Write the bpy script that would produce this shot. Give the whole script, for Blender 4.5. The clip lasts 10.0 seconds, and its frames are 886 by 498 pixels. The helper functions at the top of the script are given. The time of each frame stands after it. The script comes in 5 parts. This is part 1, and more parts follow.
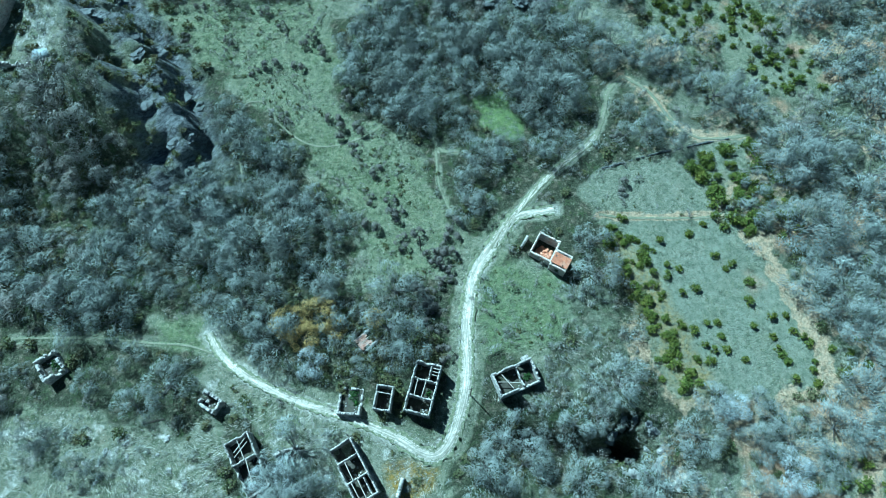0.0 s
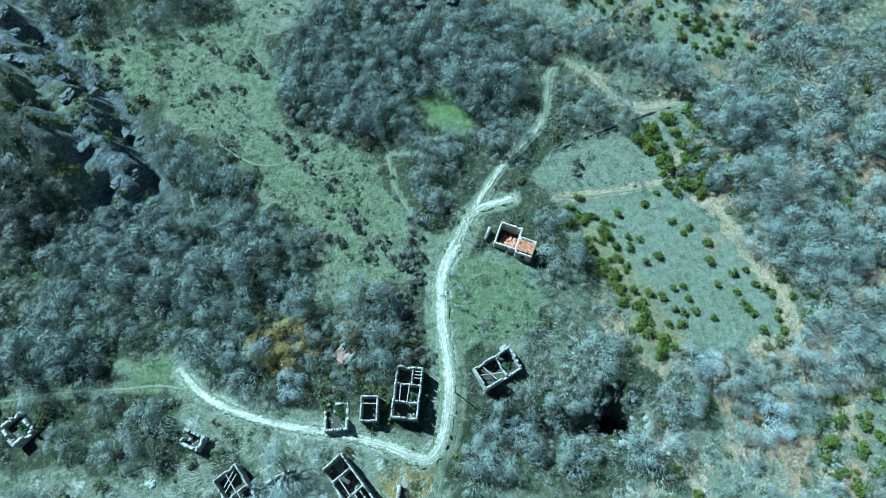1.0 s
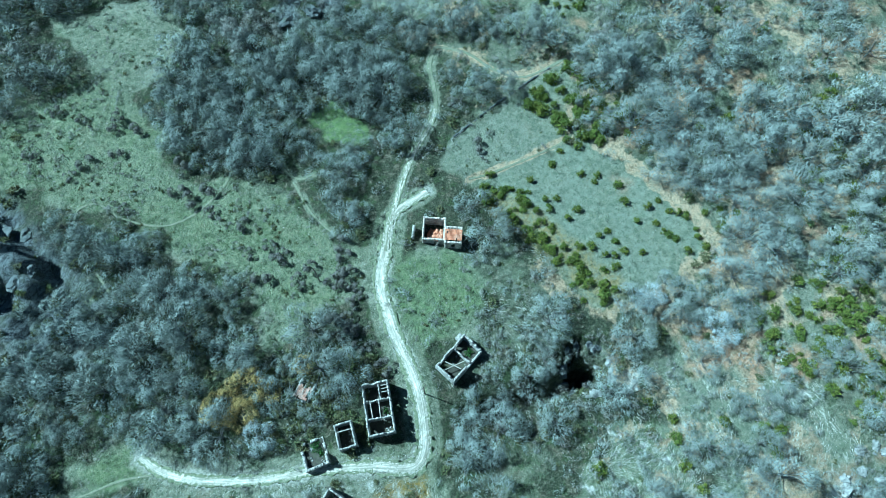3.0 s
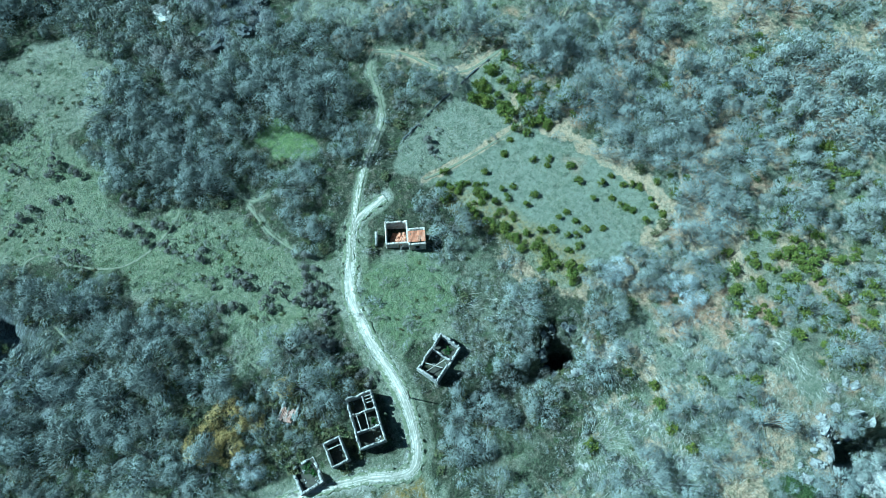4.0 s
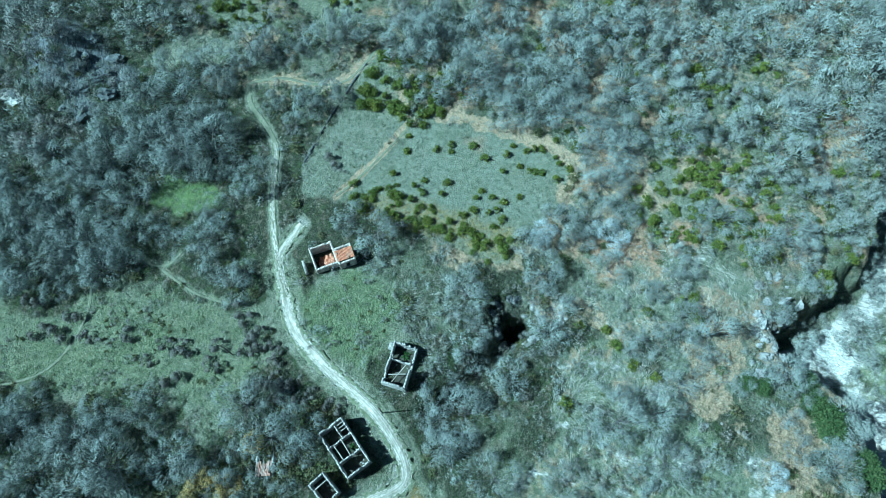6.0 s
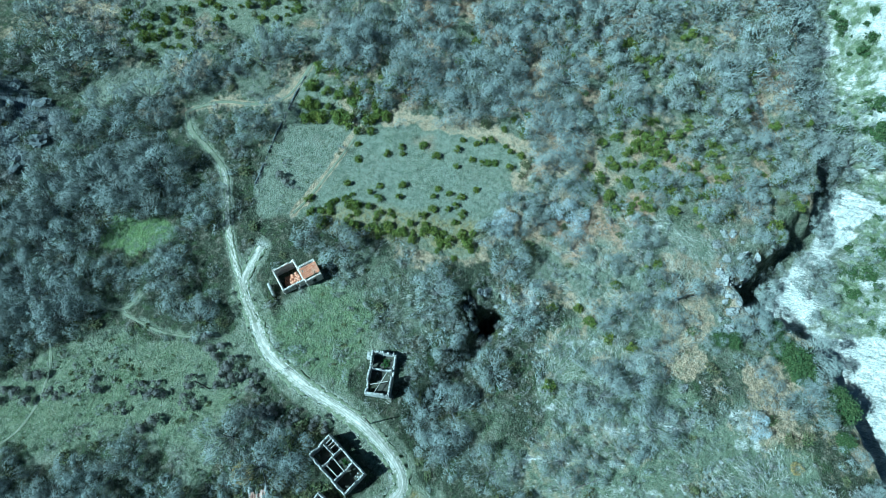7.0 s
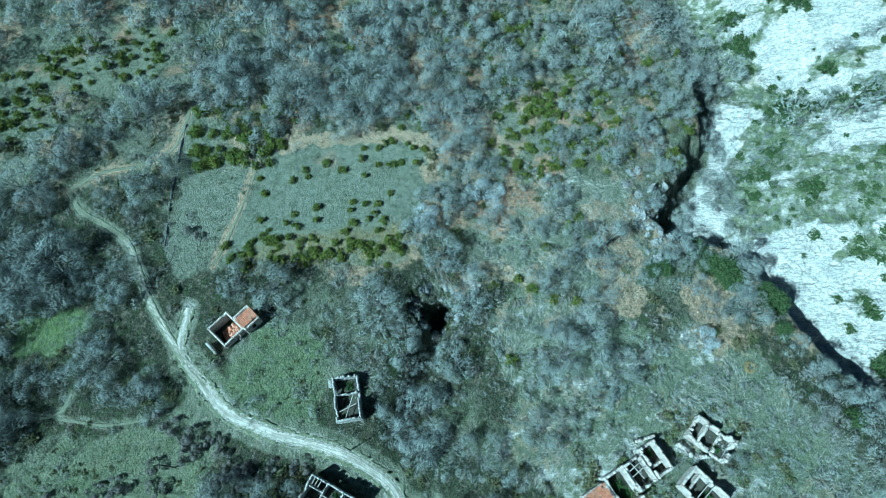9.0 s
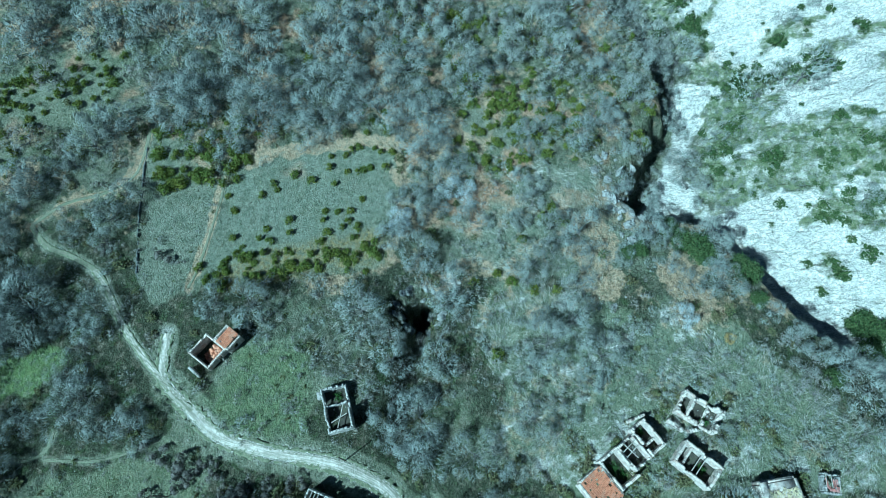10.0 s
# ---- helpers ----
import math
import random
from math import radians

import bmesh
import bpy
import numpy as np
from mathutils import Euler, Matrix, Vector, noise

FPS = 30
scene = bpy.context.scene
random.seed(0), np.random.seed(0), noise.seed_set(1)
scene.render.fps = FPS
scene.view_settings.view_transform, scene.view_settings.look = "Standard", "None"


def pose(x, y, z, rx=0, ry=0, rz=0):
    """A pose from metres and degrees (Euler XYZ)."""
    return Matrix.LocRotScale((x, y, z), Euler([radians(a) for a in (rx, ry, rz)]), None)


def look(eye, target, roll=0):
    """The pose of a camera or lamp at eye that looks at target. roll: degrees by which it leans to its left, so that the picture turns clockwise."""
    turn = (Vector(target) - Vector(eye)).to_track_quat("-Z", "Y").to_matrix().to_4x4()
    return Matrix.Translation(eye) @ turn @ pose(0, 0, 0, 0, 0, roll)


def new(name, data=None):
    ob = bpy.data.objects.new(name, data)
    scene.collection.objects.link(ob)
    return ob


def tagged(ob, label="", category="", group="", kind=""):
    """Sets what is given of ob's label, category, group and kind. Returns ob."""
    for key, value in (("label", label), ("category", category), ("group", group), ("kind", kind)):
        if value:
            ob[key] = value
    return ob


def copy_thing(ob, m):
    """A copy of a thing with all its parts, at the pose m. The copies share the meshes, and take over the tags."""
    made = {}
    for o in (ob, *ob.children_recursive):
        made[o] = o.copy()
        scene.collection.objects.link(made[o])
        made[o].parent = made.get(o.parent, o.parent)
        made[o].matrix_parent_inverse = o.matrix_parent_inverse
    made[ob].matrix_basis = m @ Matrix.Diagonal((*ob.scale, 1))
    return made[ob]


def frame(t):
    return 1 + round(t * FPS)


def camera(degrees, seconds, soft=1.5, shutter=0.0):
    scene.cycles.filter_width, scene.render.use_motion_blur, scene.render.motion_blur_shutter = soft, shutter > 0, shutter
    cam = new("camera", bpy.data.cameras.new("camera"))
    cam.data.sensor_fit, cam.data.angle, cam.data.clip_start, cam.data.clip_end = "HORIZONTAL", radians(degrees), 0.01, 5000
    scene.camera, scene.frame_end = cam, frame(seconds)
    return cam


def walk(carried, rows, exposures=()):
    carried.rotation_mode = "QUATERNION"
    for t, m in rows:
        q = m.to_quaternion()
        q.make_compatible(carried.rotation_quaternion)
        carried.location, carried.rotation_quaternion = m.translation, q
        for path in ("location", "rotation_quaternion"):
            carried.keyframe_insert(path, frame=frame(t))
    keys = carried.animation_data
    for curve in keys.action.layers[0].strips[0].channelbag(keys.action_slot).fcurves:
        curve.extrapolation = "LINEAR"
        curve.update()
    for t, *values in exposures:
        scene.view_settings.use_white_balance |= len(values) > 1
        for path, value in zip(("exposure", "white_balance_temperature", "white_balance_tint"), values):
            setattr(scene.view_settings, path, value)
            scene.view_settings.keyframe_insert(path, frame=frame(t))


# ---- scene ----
# ---- camera: it hovers in one place and turns to the right about the vertical ----
EYE_HEIGHT = 110.0
TILT, LEAN = 23.80, -0.41
TURN = ((0.0, 0.0), (0.5, -4.36), (1.0, -8.60), (1.5, -12.90), (2.0, -17.05), (2.5, -21.33), (4.0, -34.18),
        (4.5, -38.57), (5.0, -42.90), (5.5, -47.05), (7.0, -60.02), (7.5, -64.18), (8.0, -68.54), (8.5, -72.90),
        (9.0, -77.10), (9.5, -80.45), (10.0, -82.78))
KELVIN, TINT = 4170, -24
SKY_STRENGTH, SUN_STRENGTH = 0.019, 5.0
cam = camera(75.0, 10.0, soft=0.95)
walk(cam, [(t, pose(0, 0, EYE_HEIGHT, TILT, 0, yaw) @ pose(0, 0, 0, 0, 0, LEAN)) for t, yaw in TURN],
     exposures=[(t, stops, KELVIN, TINT) for t, stops in ((0.0, 1.25), (2.5, 1.27), (4.5, 1.20), (5.7, 1.13), (7.0, 1.04), (8.5, 0.89), (10.0, 0.79))])

# ---- daylight ----
SUN_FROM = Vector((-0.70, 0.72, 1.03)).normalized()      # towards the sun
world = bpy.data.worlds.new("sky")
scene.world = world
world.use_nodes = True
wn = world.node_tree
sky = wn.nodes.new("ShaderNodeTexSky")
sky.sky_type, sky.sun_disc = "NISHITA", False
sky.sun_elevation = math.asin(SUN_FROM.z)
sky.sun_rotation = math.atan2(SUN_FROM.x, SUN_FROM.y)
sky.altitude, sky.air_density, sky.dust_density = 600, 1.0, 0.6
wn.nodes["Background"].inputs["Strength"].default_value = SKY_STRENGTH
wn.links.new(sky.outputs[0], wn.nodes["Background"].inputs["Color"])
lamp = bpy.data.lights.new("sun", "SUN")
lamp.energy, lamp.angle, lamp.color = SUN_STRENGTH, radians(0.55), (1.0, 0.95, 0.88)
sun = new("sun", lamp)
sun.matrix_world = look(SUN_FROM * 300, (0, 0, 0))

# -- relief --
def value_noise(x, y, seed=0):
    """Smooth noise from 0 to 1 with a grid of one metre."""
    xi, yi = np.floor(x), np.floor(y)
    fx, fy = x - xi, y - yi
    fx, fy = fx * fx * (3 - 2 * fx), fy * fy * (3 - 2 * fy)
    def corner(a, b):
        v = np.sin(a * 127.1 + b * 311.7 + seed * 74.7) * 43758.5453
        return v - np.floor(v)
    return (corner(xi, yi) * (1 - fx) + corner(xi + 1, yi) * fx) * (1 - fy) + (corner(xi, yi + 1) * (1 - fx) + corner(xi + 1, yi + 1) * fx) * fy


def fractal(x, y, size, seed=0, octaves=3):
    total, amount, weight = 0.0, 0.0, 1.0
    for k in range(octaves):
        total = total + weight * value_noise(x / size + 17.3 * k, y / size - 9.1 * k, seed + k)
        amount, weight, size = amount + weight, weight * 0.5, size * 0.47
    return total / amount


def step(a, b, v):
    u = np.clip((v - a) / (b - a), 0, 1)
    return u * u * (3 - 2 * u)


def from_line(points, x, y):
    """Distance to a polyline."""
    best = np.full(np.shape(x), 1e9)
    for (ax, ay), (bx, by) in zip(points, points[1:]):
        dx, dy = bx - ax, by - ay
        u = np.clip(((x - ax) * dx + (y - ay) * dy) / (dx * dx + dy * dy), 0, 1)
        best = np.minimum(best, np.hypot(x - ax - u * dx, y - ay - u * dy))
    return best


def within(points, x, y):
    """Whether places lie in a polygon."""
    odd = np.zeros(np.shape(x), bool)
    for (ax, ay), (bx, by) in zip(points, list(points[1:]) + [points[0]]):
        odd ^= ((ay > y) != (by > y)) & (x < (bx - ax) * (y - ay) / (by - ay + 1e-12) + ax)
    return odd


RIM = [(420, 60), (180, -6), (117, -33), (105, -40), (89, -41.5), (74, -36), (65, -31), (60.5, -34.5), (62, -42), (61.5, -49), (55.5, -54), (48.7, -61.5),
       (41, -68.3), (32.6, -80.5), (20, -95), (-60, -150), (-400, -300)]
GULLY = [(60, 8), (51, 8), (43, 9), (35, 9), (29, 9), (22, 9), (15, 10), (9, 10), (2, 6)]
CLIFF = [(-170, 190), (-105, 130), (-91, 119), (-83, 108), (-75, 98), (-67, 86), (-62, 74), (-57, 63), (-55, 52)]


def past_rim(x, y):
    """Distance beyond the rim of the gorge; minus on the near side."""
    d = from_line(RIM, x, y)
    return np.where(within(RIM + [(-400, -9000), (9000, -9000), (9000, 60)], x, y), d, -d)


def past_cliff(x, y):
    """Distance below the western rock face; minus on top."""
    d = from_line(CLIFF, x, y)
    return np.where(within(CLIFF + [(-55, -9000), (-9000, -9000), (-9000, 190)], x, y), -d, d)


def height(x, y):
    """The lie of the land: a terrace with a gully, a rock face in the west and a gorge in the south-east."""
    x, y = np.asarray(x, float), np.asarray(y, float)
    z = 0.5 * np.logaddexp(0, (y - 45) / 10) + 0.3 * np.logaddexp(0, (x - 60) / 10)
    z = z + 1.8 * (fractal(x, y, 38, 3, 2) - 0.5) + 0.5 * (fractal(x, y, 9, 5, 2) - 0.5)
    z = z + 0.22 * (fractal(x, y, 2.2, 7, 2) - 0.5)
    d = from_line(GULLY, x, y)
    deep = (0.6 * step(3, 20, x) + 0.4 * step(25, 30, x)) * (1 - step(36, 40, x))
    d = d + 1.6 * (fractal(x, y, 3.5, 8, 3) - 0.5)
    z = z - 8.5 * deep * np.exp(-(d / 2.3) ** 2) - 1.4 * np.exp(-(d / 8.0) ** 2)
    jag = 4.5 * (fractal(x, y, 3.6, 9, 3) - 0.5)
    z = z - 9.5 * np.exp(-np.abs((x - 35.2 + jag) / 2.6) ** 4 - np.abs((y - 9.4 + 1.4 * jag) / 3.9) ** 4)
    s = past_cliff(x, y)
    d = np.abs(s)
    s = s + 6.0 * (fractal(x, y, 8, 11, 3) - 0.5)
    tall = 18 * step(56, 80, y)
    face = step(-5.0, 0.5, s) * 0.55 + step(3.0, 8.0, s) * 0.45
    z = z + tall * (1 - face) * (0.45 + 0.55 * np.exp(-np.maximum(-s, 0) / 28))
    ribs = fractal(0.6 * x + 0.8 * y, 2.2 * (0.8 * x - 0.6 * y), 7.0, 13, 5)
    z = z + 4.6 * step(50, 68, y) * np.exp(-((s - 3) / 8) ** 2) * (ribs - 0.45)
    z = z + 0.4 * step(50, 62, y) * np.exp(-((s - 3) / 7) ** 2) * (fractal(x, y, 1.9, 16, 2) - 0.5)
    z = z + 4.5 * np.exp(-(((x + 61) / 5) ** 2 + ((y - 58) / 4.5) ** 2)) * (0.6 + 0.8 * fractal(x, y, 3, 14, 3))
    knoll = np.exp(-(((x - 19) / 11) ** 2 + ((y - 128) / 12) ** 2))
    z = z + knoll * (5 + 5 * fractal(x, y, 6, 19, 3))
    s = past_rim(x, y)
    s = s + 6.0 * (fractal(x, y, 7, 17, 4) - 0.5)
    low = step(78, 62, x)
    z = z - (11 + 2 * low) * (low * step(-0.5, 3.0, s) + (1 - low) * step(-3.5, 2.5, s)) - 0.8 * np.exp(-(s / 6) ** 2)
    over = np.maximum(s - 8, 0)
    z = z + np.minimum(0.62 * over, 40 + 0.2 * over)
    shelf = step(4, 12, s) * step(260, 160, np.hypot(x, y))
    ribs = fractal(0.75 * x + 0.66 * y, 0.25 * (0.66 * x - 0.75 * y), 3.0, 23, 3)
    ledge = fractal(0.30 * x - 0.95 * y, 4.0 * (0.95 * x + 0.30 * y), 9.0, 27, 4)
    z = z + shelf * (1.3 * (ribs - 0.5) + 3.0 * (fractal(x, y, 14, 29, 3) - 0.5) + 2.6 * (np.abs(2 * ledge - 1) - 0.3))
    far = step(170, 900, np.hypot(x, y))
    return z + far * (240 * fractal(x, y, 420, 31, 4) - 60)
# -- end relief --

# ---- materials ----
def shader(name):
    m = bpy.data.materials.new(name)
    m.use_nodes = True
    nt = m.node_tree
    return m, nt, nt.nodes["Principled BSDF"]


def mixed(nt, factor, a, b):
    """A colour mix; factor, a and b are sockets or values."""
    n = nt.nodes.new("ShaderNodeMix")
    n.data_type = "RGBA"
    for socket, v in ((n.inputs[0], factor), (n.inputs[6], a), (n.inputs[7], b)):
        if isinstance(v, bpy.types.NodeSocket):
            nt.links.new(v, socket)
        else:
            socket.default_value = v if isinstance(v, (int, float)) else (*v, 1)
    return n.outputs[2]


def grain(nt, size, detail=4.0, rough=0.6, low=0.35, high=0.65, stretch=None, vector=None):
    """Noise of a given size in metres, spread to 0..1."""
    geo = nt.nodes.new("ShaderNodeNewGeometry") if vector is None else None
    tex = nt.nodes.new("ShaderNodeTexNoise")
    tex.inputs["Scale"].default_value, tex.inputs["Detail"].default_value = 1 / size, detail
    tex.inputs["Roughness"].default_value = rough
    src = geo.outputs["Position"] if vector is None else vector
    if stretch:
        for socket, value in (("Rotation", (0, 0, radians(stretch[3]))), ("Scale", stretch[:3])):
            mp = nt.nodes.new("ShaderNodeMapping")
            mp.inputs[socket].default_value = value
            nt.links.new(src, mp.inputs[0])
            src = mp.outputs[0]
    nt.links.new(src, tex.inputs["Vector"])
    ramp = nt.nodes.new("ShaderNodeMapRange")
    ramp.inputs[1].default_value, ramp.inputs[2].default_value = low, high
    nt.links.new(tex.outputs["Fac"], ramp.inputs[0])
    return ramp.outputs[0]


def times(nt, a, b, op="MULTIPLY"):
    n = nt.nodes.new("ShaderNodeMath")
    n.operation, n.use_clamp = op, True
    for socket, v in zip(n.inputs, (a, b)):
        if isinstance(v, bpy.types.NodeSocket):
            nt.links.new(v, socket)
        else:
            socket.default_value = v
    return n.outputs[0]


def relief(nt, bsdf, source, strength, distance):
    b = nt.nodes.new("ShaderNodeBump")
    b.inputs["Strength"].default_value, b.inputs["Distance"].default_value = strength, distance
    nt.links.new(source, b.inputs["Height"])
    nt.links.new(b.outputs[0], bsdf.inputs["Normal"])


def island(nt):
    return nt.nodes.new("ShaderNodeNewGeometry").outputs["Random Per Island"]


def per_object(nt):
    return nt.nodes.new("ShaderNodeObjectInfo").outputs["Random"]


def plant(name, dark, light, pale=None, rough=0.85, patch=9.0):
    """Bark or leaves: every twig or leaf differs, and so do patches of the wood."""
    m, nt, b = shader(name)
    c = mixed(nt, island(nt), dark, light)
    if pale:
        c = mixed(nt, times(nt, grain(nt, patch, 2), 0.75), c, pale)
    nt.links.new(c, b.inputs["Base Color"])
    b.inputs["Roughness"].default_value = rough
    b.inputs["Specular IOR Level"].default_value = 0.04
    return m


def stone(name, dark, light, stain, size=1.2, rough=0.9, bump=0.25):
    m, nt, b = shader(name)
    c = mixed(nt, grain(nt, size, 6), dark, light)
    c = mixed(nt, times(nt, island(nt), 0.5), c, light)
    odd = nt.nodes.new("ShaderNodeMapRange")
    odd.inputs[1].default_value, odd.inputs[2].default_value = 0.35, 0.0
    nt.links.new(island(nt), odd.inputs[0])
    c = mixed(nt, times(nt, odd.outputs[0], 0.8), c, dark)
    c = mixed(nt, times(nt, grain(nt, size * 2.5, 5, low=0.5, high=0.72), 0.7), c, stain)
    nt.links.new(c, b.inputs["Base Color"])
    b.inputs["Roughness"].default_value = rough
    relief(nt, b, grain(nt, 0.18, 5, low=0.2, high=0.8), bump, 0.05)
    return m


def ground_material():
    m, nt, b = shader("hillside_turf")
    def cover(name):
        a = nt.nodes.new("ShaderNodeAttribute")
        a.attribute_name = name
        s = nt.nodes.new("ShaderNodeSeparateColor")
        nt.links.new(a.outputs["Color"], s.inputs[0])
        return s.outputs
    def ragged(share, size, amount=0.9, hard=3.5):
        """Breaks a soft cover into patches with crisp uneven edges; full and empty stay so."""
        n = nt.nodes.new("ShaderNodeMath")
        n.operation = "MULTIPLY_ADD"
        nt.links.new(grain(nt, size, 8, 0.68, 0.2, 0.8), n.inputs[0])
        n.inputs[1].default_value = amount
        nt.links.new(share, n.inputs[2])
        r = nt.nodes.new("ShaderNodeMapRange")
        r.inputs[1].default_value, r.inputs[2].default_value = 0.5 + amount / 2 - 0.5 / hard, 0.5 + amount / 2 + 0.5 / hard
        nt.links.new(n.outputs[0], r.inputs[0])
        return r.outputs[0]
    lush, dry, rock = cover("cover")[:3]
    rock, dry = ragged(rock, 2.5), ragged(dry, 1.3)
    gravel, litter_shade, ochre = cover("wear")[:3]
    face, soil, sward = cover("rock")[:3]
    fine, tuft, broad = grain(nt, 0.35, 6, 0.7), grain(nt, 1.3, 5), grain(nt, 14, 3)
    grass = mixed(nt, tuft, (0.085, 0.104, 0.058), (0.222, 0.236, 0.158))
    grass = mixed(nt, times(nt, broad, 0.6), grass, (0.240, 0.245, 0.195))
    grass = mixed(nt, times(nt, grain(nt, 3.2, 6, 0.65, 0.52, 0.66), 0.75), grass, mixed(nt, fine, (0.050, 0.072, 0.034), (0.130, 0.155, 0.085)))
    grass = mixed(nt, times(nt, grain(nt, 4.5, 6, 0.65, 0.58, 0.68), 0.6), grass, mixed(nt, fine, (0.170, 0.155, 0.105), (0.300, 0.280, 0.205)))
    grass = mixed(nt, times(nt, grain(nt, 0.6, 8, 0.8, 0.46, 0.36), 0.9), grass, (0.036, 0.046, 0.030))
    grass = mixed(nt, times(nt, grain(nt, 2.6, 6, 0.7, 0.47, 0.37), 0.6), grass, (0.045, 0.062, 0.032))
    grass = mixed(nt, times(nt, grain(nt, 0.7, 6, low=0.5, high=0.75), 0.6), grass, (0.30, 0.30, 0.21))
    grass = mixed(nt, times(nt, grain(nt, 0.16, 3, low=0.62, high=0.68), 0.85), grass, (0.60, 0.60, 0.54))
    green = mixed(nt, tuft, (0.052, 0.100, 0.030), (0.148, 0.205, 0.074))
    green = mixed(nt, times(nt, fine, 0.5), green, (0.19, 0.20, 0.10))
    green = mixed(nt, times(nt, grain(nt, 0.7, 8, 0.8, 0.45, 0.34), 0.85), green, (0.020, 0.040, 0.012))
    c = mixed(nt, times(nt, lush, times(nt, tuft, 0.5, "ADD")), grass, green)
    thin = mixed(nt, tuft, (0.165, 0.186, 0.136), (0.235, 0.256, 0.196))
    thin = mixed(nt, times(nt, grain(nt, 0.6, 8, 0.8, 0.44, 0.35), 0.7), thin, (0.10, 0.115, 0.085))
    c = mixed(nt, times(nt, sward, grain(nt, 5, 5, low=0.2, high=0.6)), c, thin)
    # Leaf litter, coloured darker to carry the shade between the trees as well.
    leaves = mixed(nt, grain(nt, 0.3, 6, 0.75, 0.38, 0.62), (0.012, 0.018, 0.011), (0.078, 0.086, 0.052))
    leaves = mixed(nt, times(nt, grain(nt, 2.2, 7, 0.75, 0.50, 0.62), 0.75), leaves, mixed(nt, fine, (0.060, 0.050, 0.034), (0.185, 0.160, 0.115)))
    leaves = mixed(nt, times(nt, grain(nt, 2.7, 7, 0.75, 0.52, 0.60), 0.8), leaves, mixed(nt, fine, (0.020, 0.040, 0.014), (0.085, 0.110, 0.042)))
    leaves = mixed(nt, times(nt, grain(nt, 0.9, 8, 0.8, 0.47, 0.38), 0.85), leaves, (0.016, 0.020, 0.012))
    c = mixed(nt, times(nt, ragged(litter_shade, 3.0, 1.2, 1.6), 0.95), c, leaves)
    straw = mixed(nt, fine, (0.26, 0.190, 0.110), (0.56, 0.44, 0.30))
    c = mixed(nt, times(nt, dry, grain(nt, 1.0, 5, low=0.25, high=0.6)), c, straw)
    rust = mixed(nt, fine, (0.13, 0.11, 0.03), (0.36, 0.25, 0.07))
    c = mixed(nt, times(nt, ochre, grain(nt, 0.9, 5, low=0.3, high=0.6)), c, rust)
    c = mixed(nt, times(nt, soil, grain(nt, 1.1, 5, low=0.3, high=0.6)), c, mixed(nt, fine, (0.26, 0.150, 0.085), (0.50, 0.33, 0.215)))
    c = mixed(nt, times(nt, grain(nt, 1.5, 9, 0.85, 0.48, 0.38), 0.66), c, (0.040, 0.050, 0.028))
    c = mixed(nt, times(nt, grain(nt, 1.1, 9, 0.85, 0.53, 0.63), 0.40), c, (0.380, 0.370, 0.290))
    def crack(size, stretch, wide):
        """Thin winding lines along the beds."""
        return times(nt, grain(nt, size, 6, 0.7, 0.5 - wide, 0.5, stretch), grain(nt, size, 6, 0.7, 0.5 + wide, 0.5, stretch))
    beds = (3.2, 0.42, 3.2, -17)
    strata = grain(nt, 1.7, 8, 0.75, 0.28, 0.66, beds)
    pale = mixed(nt, strata, (0.56, 0.54, 0.495), (0.90, 0.865, 0.80))
    pale = mixed(nt, times(nt, grain(nt, 7, 5, 0.7, 0.48, 0.62), 0.65), pale, mixed(nt, fine, (0.38, 0.39, 0.375), (0.62, 0.62, 0.59)))
    pale = mixed(nt, times(nt, crack(2.6, beds, 0.035), 0.85), pale, (0.14, 0.15, 0.125))
    pale = mixed(nt, times(nt, crack(1.1, (2.2, 0.6, 2.2, -25), 0.04), 0.6), pale, (0.20, 0.21, 0.18))
    pale = mixed(nt, times(nt, grain(nt, 1.2, 8, 0.8, 0.52, 0.60, (1.8, 0.6, 1.8, -17)), 0.5), pale, mixed(nt, fine, (0.10, 0.135, 0.07), (0.27, 0.30, 0.20)))
    pale = mixed(nt, times(nt, grain(nt, 9, 5, 0.7, 0.60, 0.68), 0.55), pale, mixed(nt, fine, (0.44, 0.36, 0.27), (0.68, 0.58, 0.47)))
    c = mixed(nt, rock, c, pale)
    slabs = (1.8, 0.5, 1.2, 38)
    grey = mixed(nt, grain(nt, 1.3, 8, 0.75, 0.3, 0.65, slabs), (0.075, 0.085, 0.090), (0.26, 0.275, 0.28))
    grey = mixed(nt, times(nt, crack(1.6, slabs, 0.05), 0.85), grey, (0.020, 0.022, 0.024))
    grey = mixed(nt, times(nt, grain(nt, 3.0, 4, low=0.5, high=0.65), 0.6), grey, (0.075, 0.085, 0.045))
    c = mixed(nt, face, c, grey)
    chips = mixed(nt, fine, (0.30, 0.29, 0.25), (0.70, 0.68, 0.62))
    c = mixed(nt, times(nt, gravel, grain(nt, 0.6, 6, low=0.25, high=0.6)), c, chips)
    nt.links.new(c, b.inputs["Base Color"])
    b.inputs["Roughness"].default_value = 0.95
    b.inputs["Specular IOR Level"].default_value = 0.1
    relief(nt, b, grain(nt, 0.5, 8, 0.75, 0.1, 0.9), 1.0, 0.65)
    return m


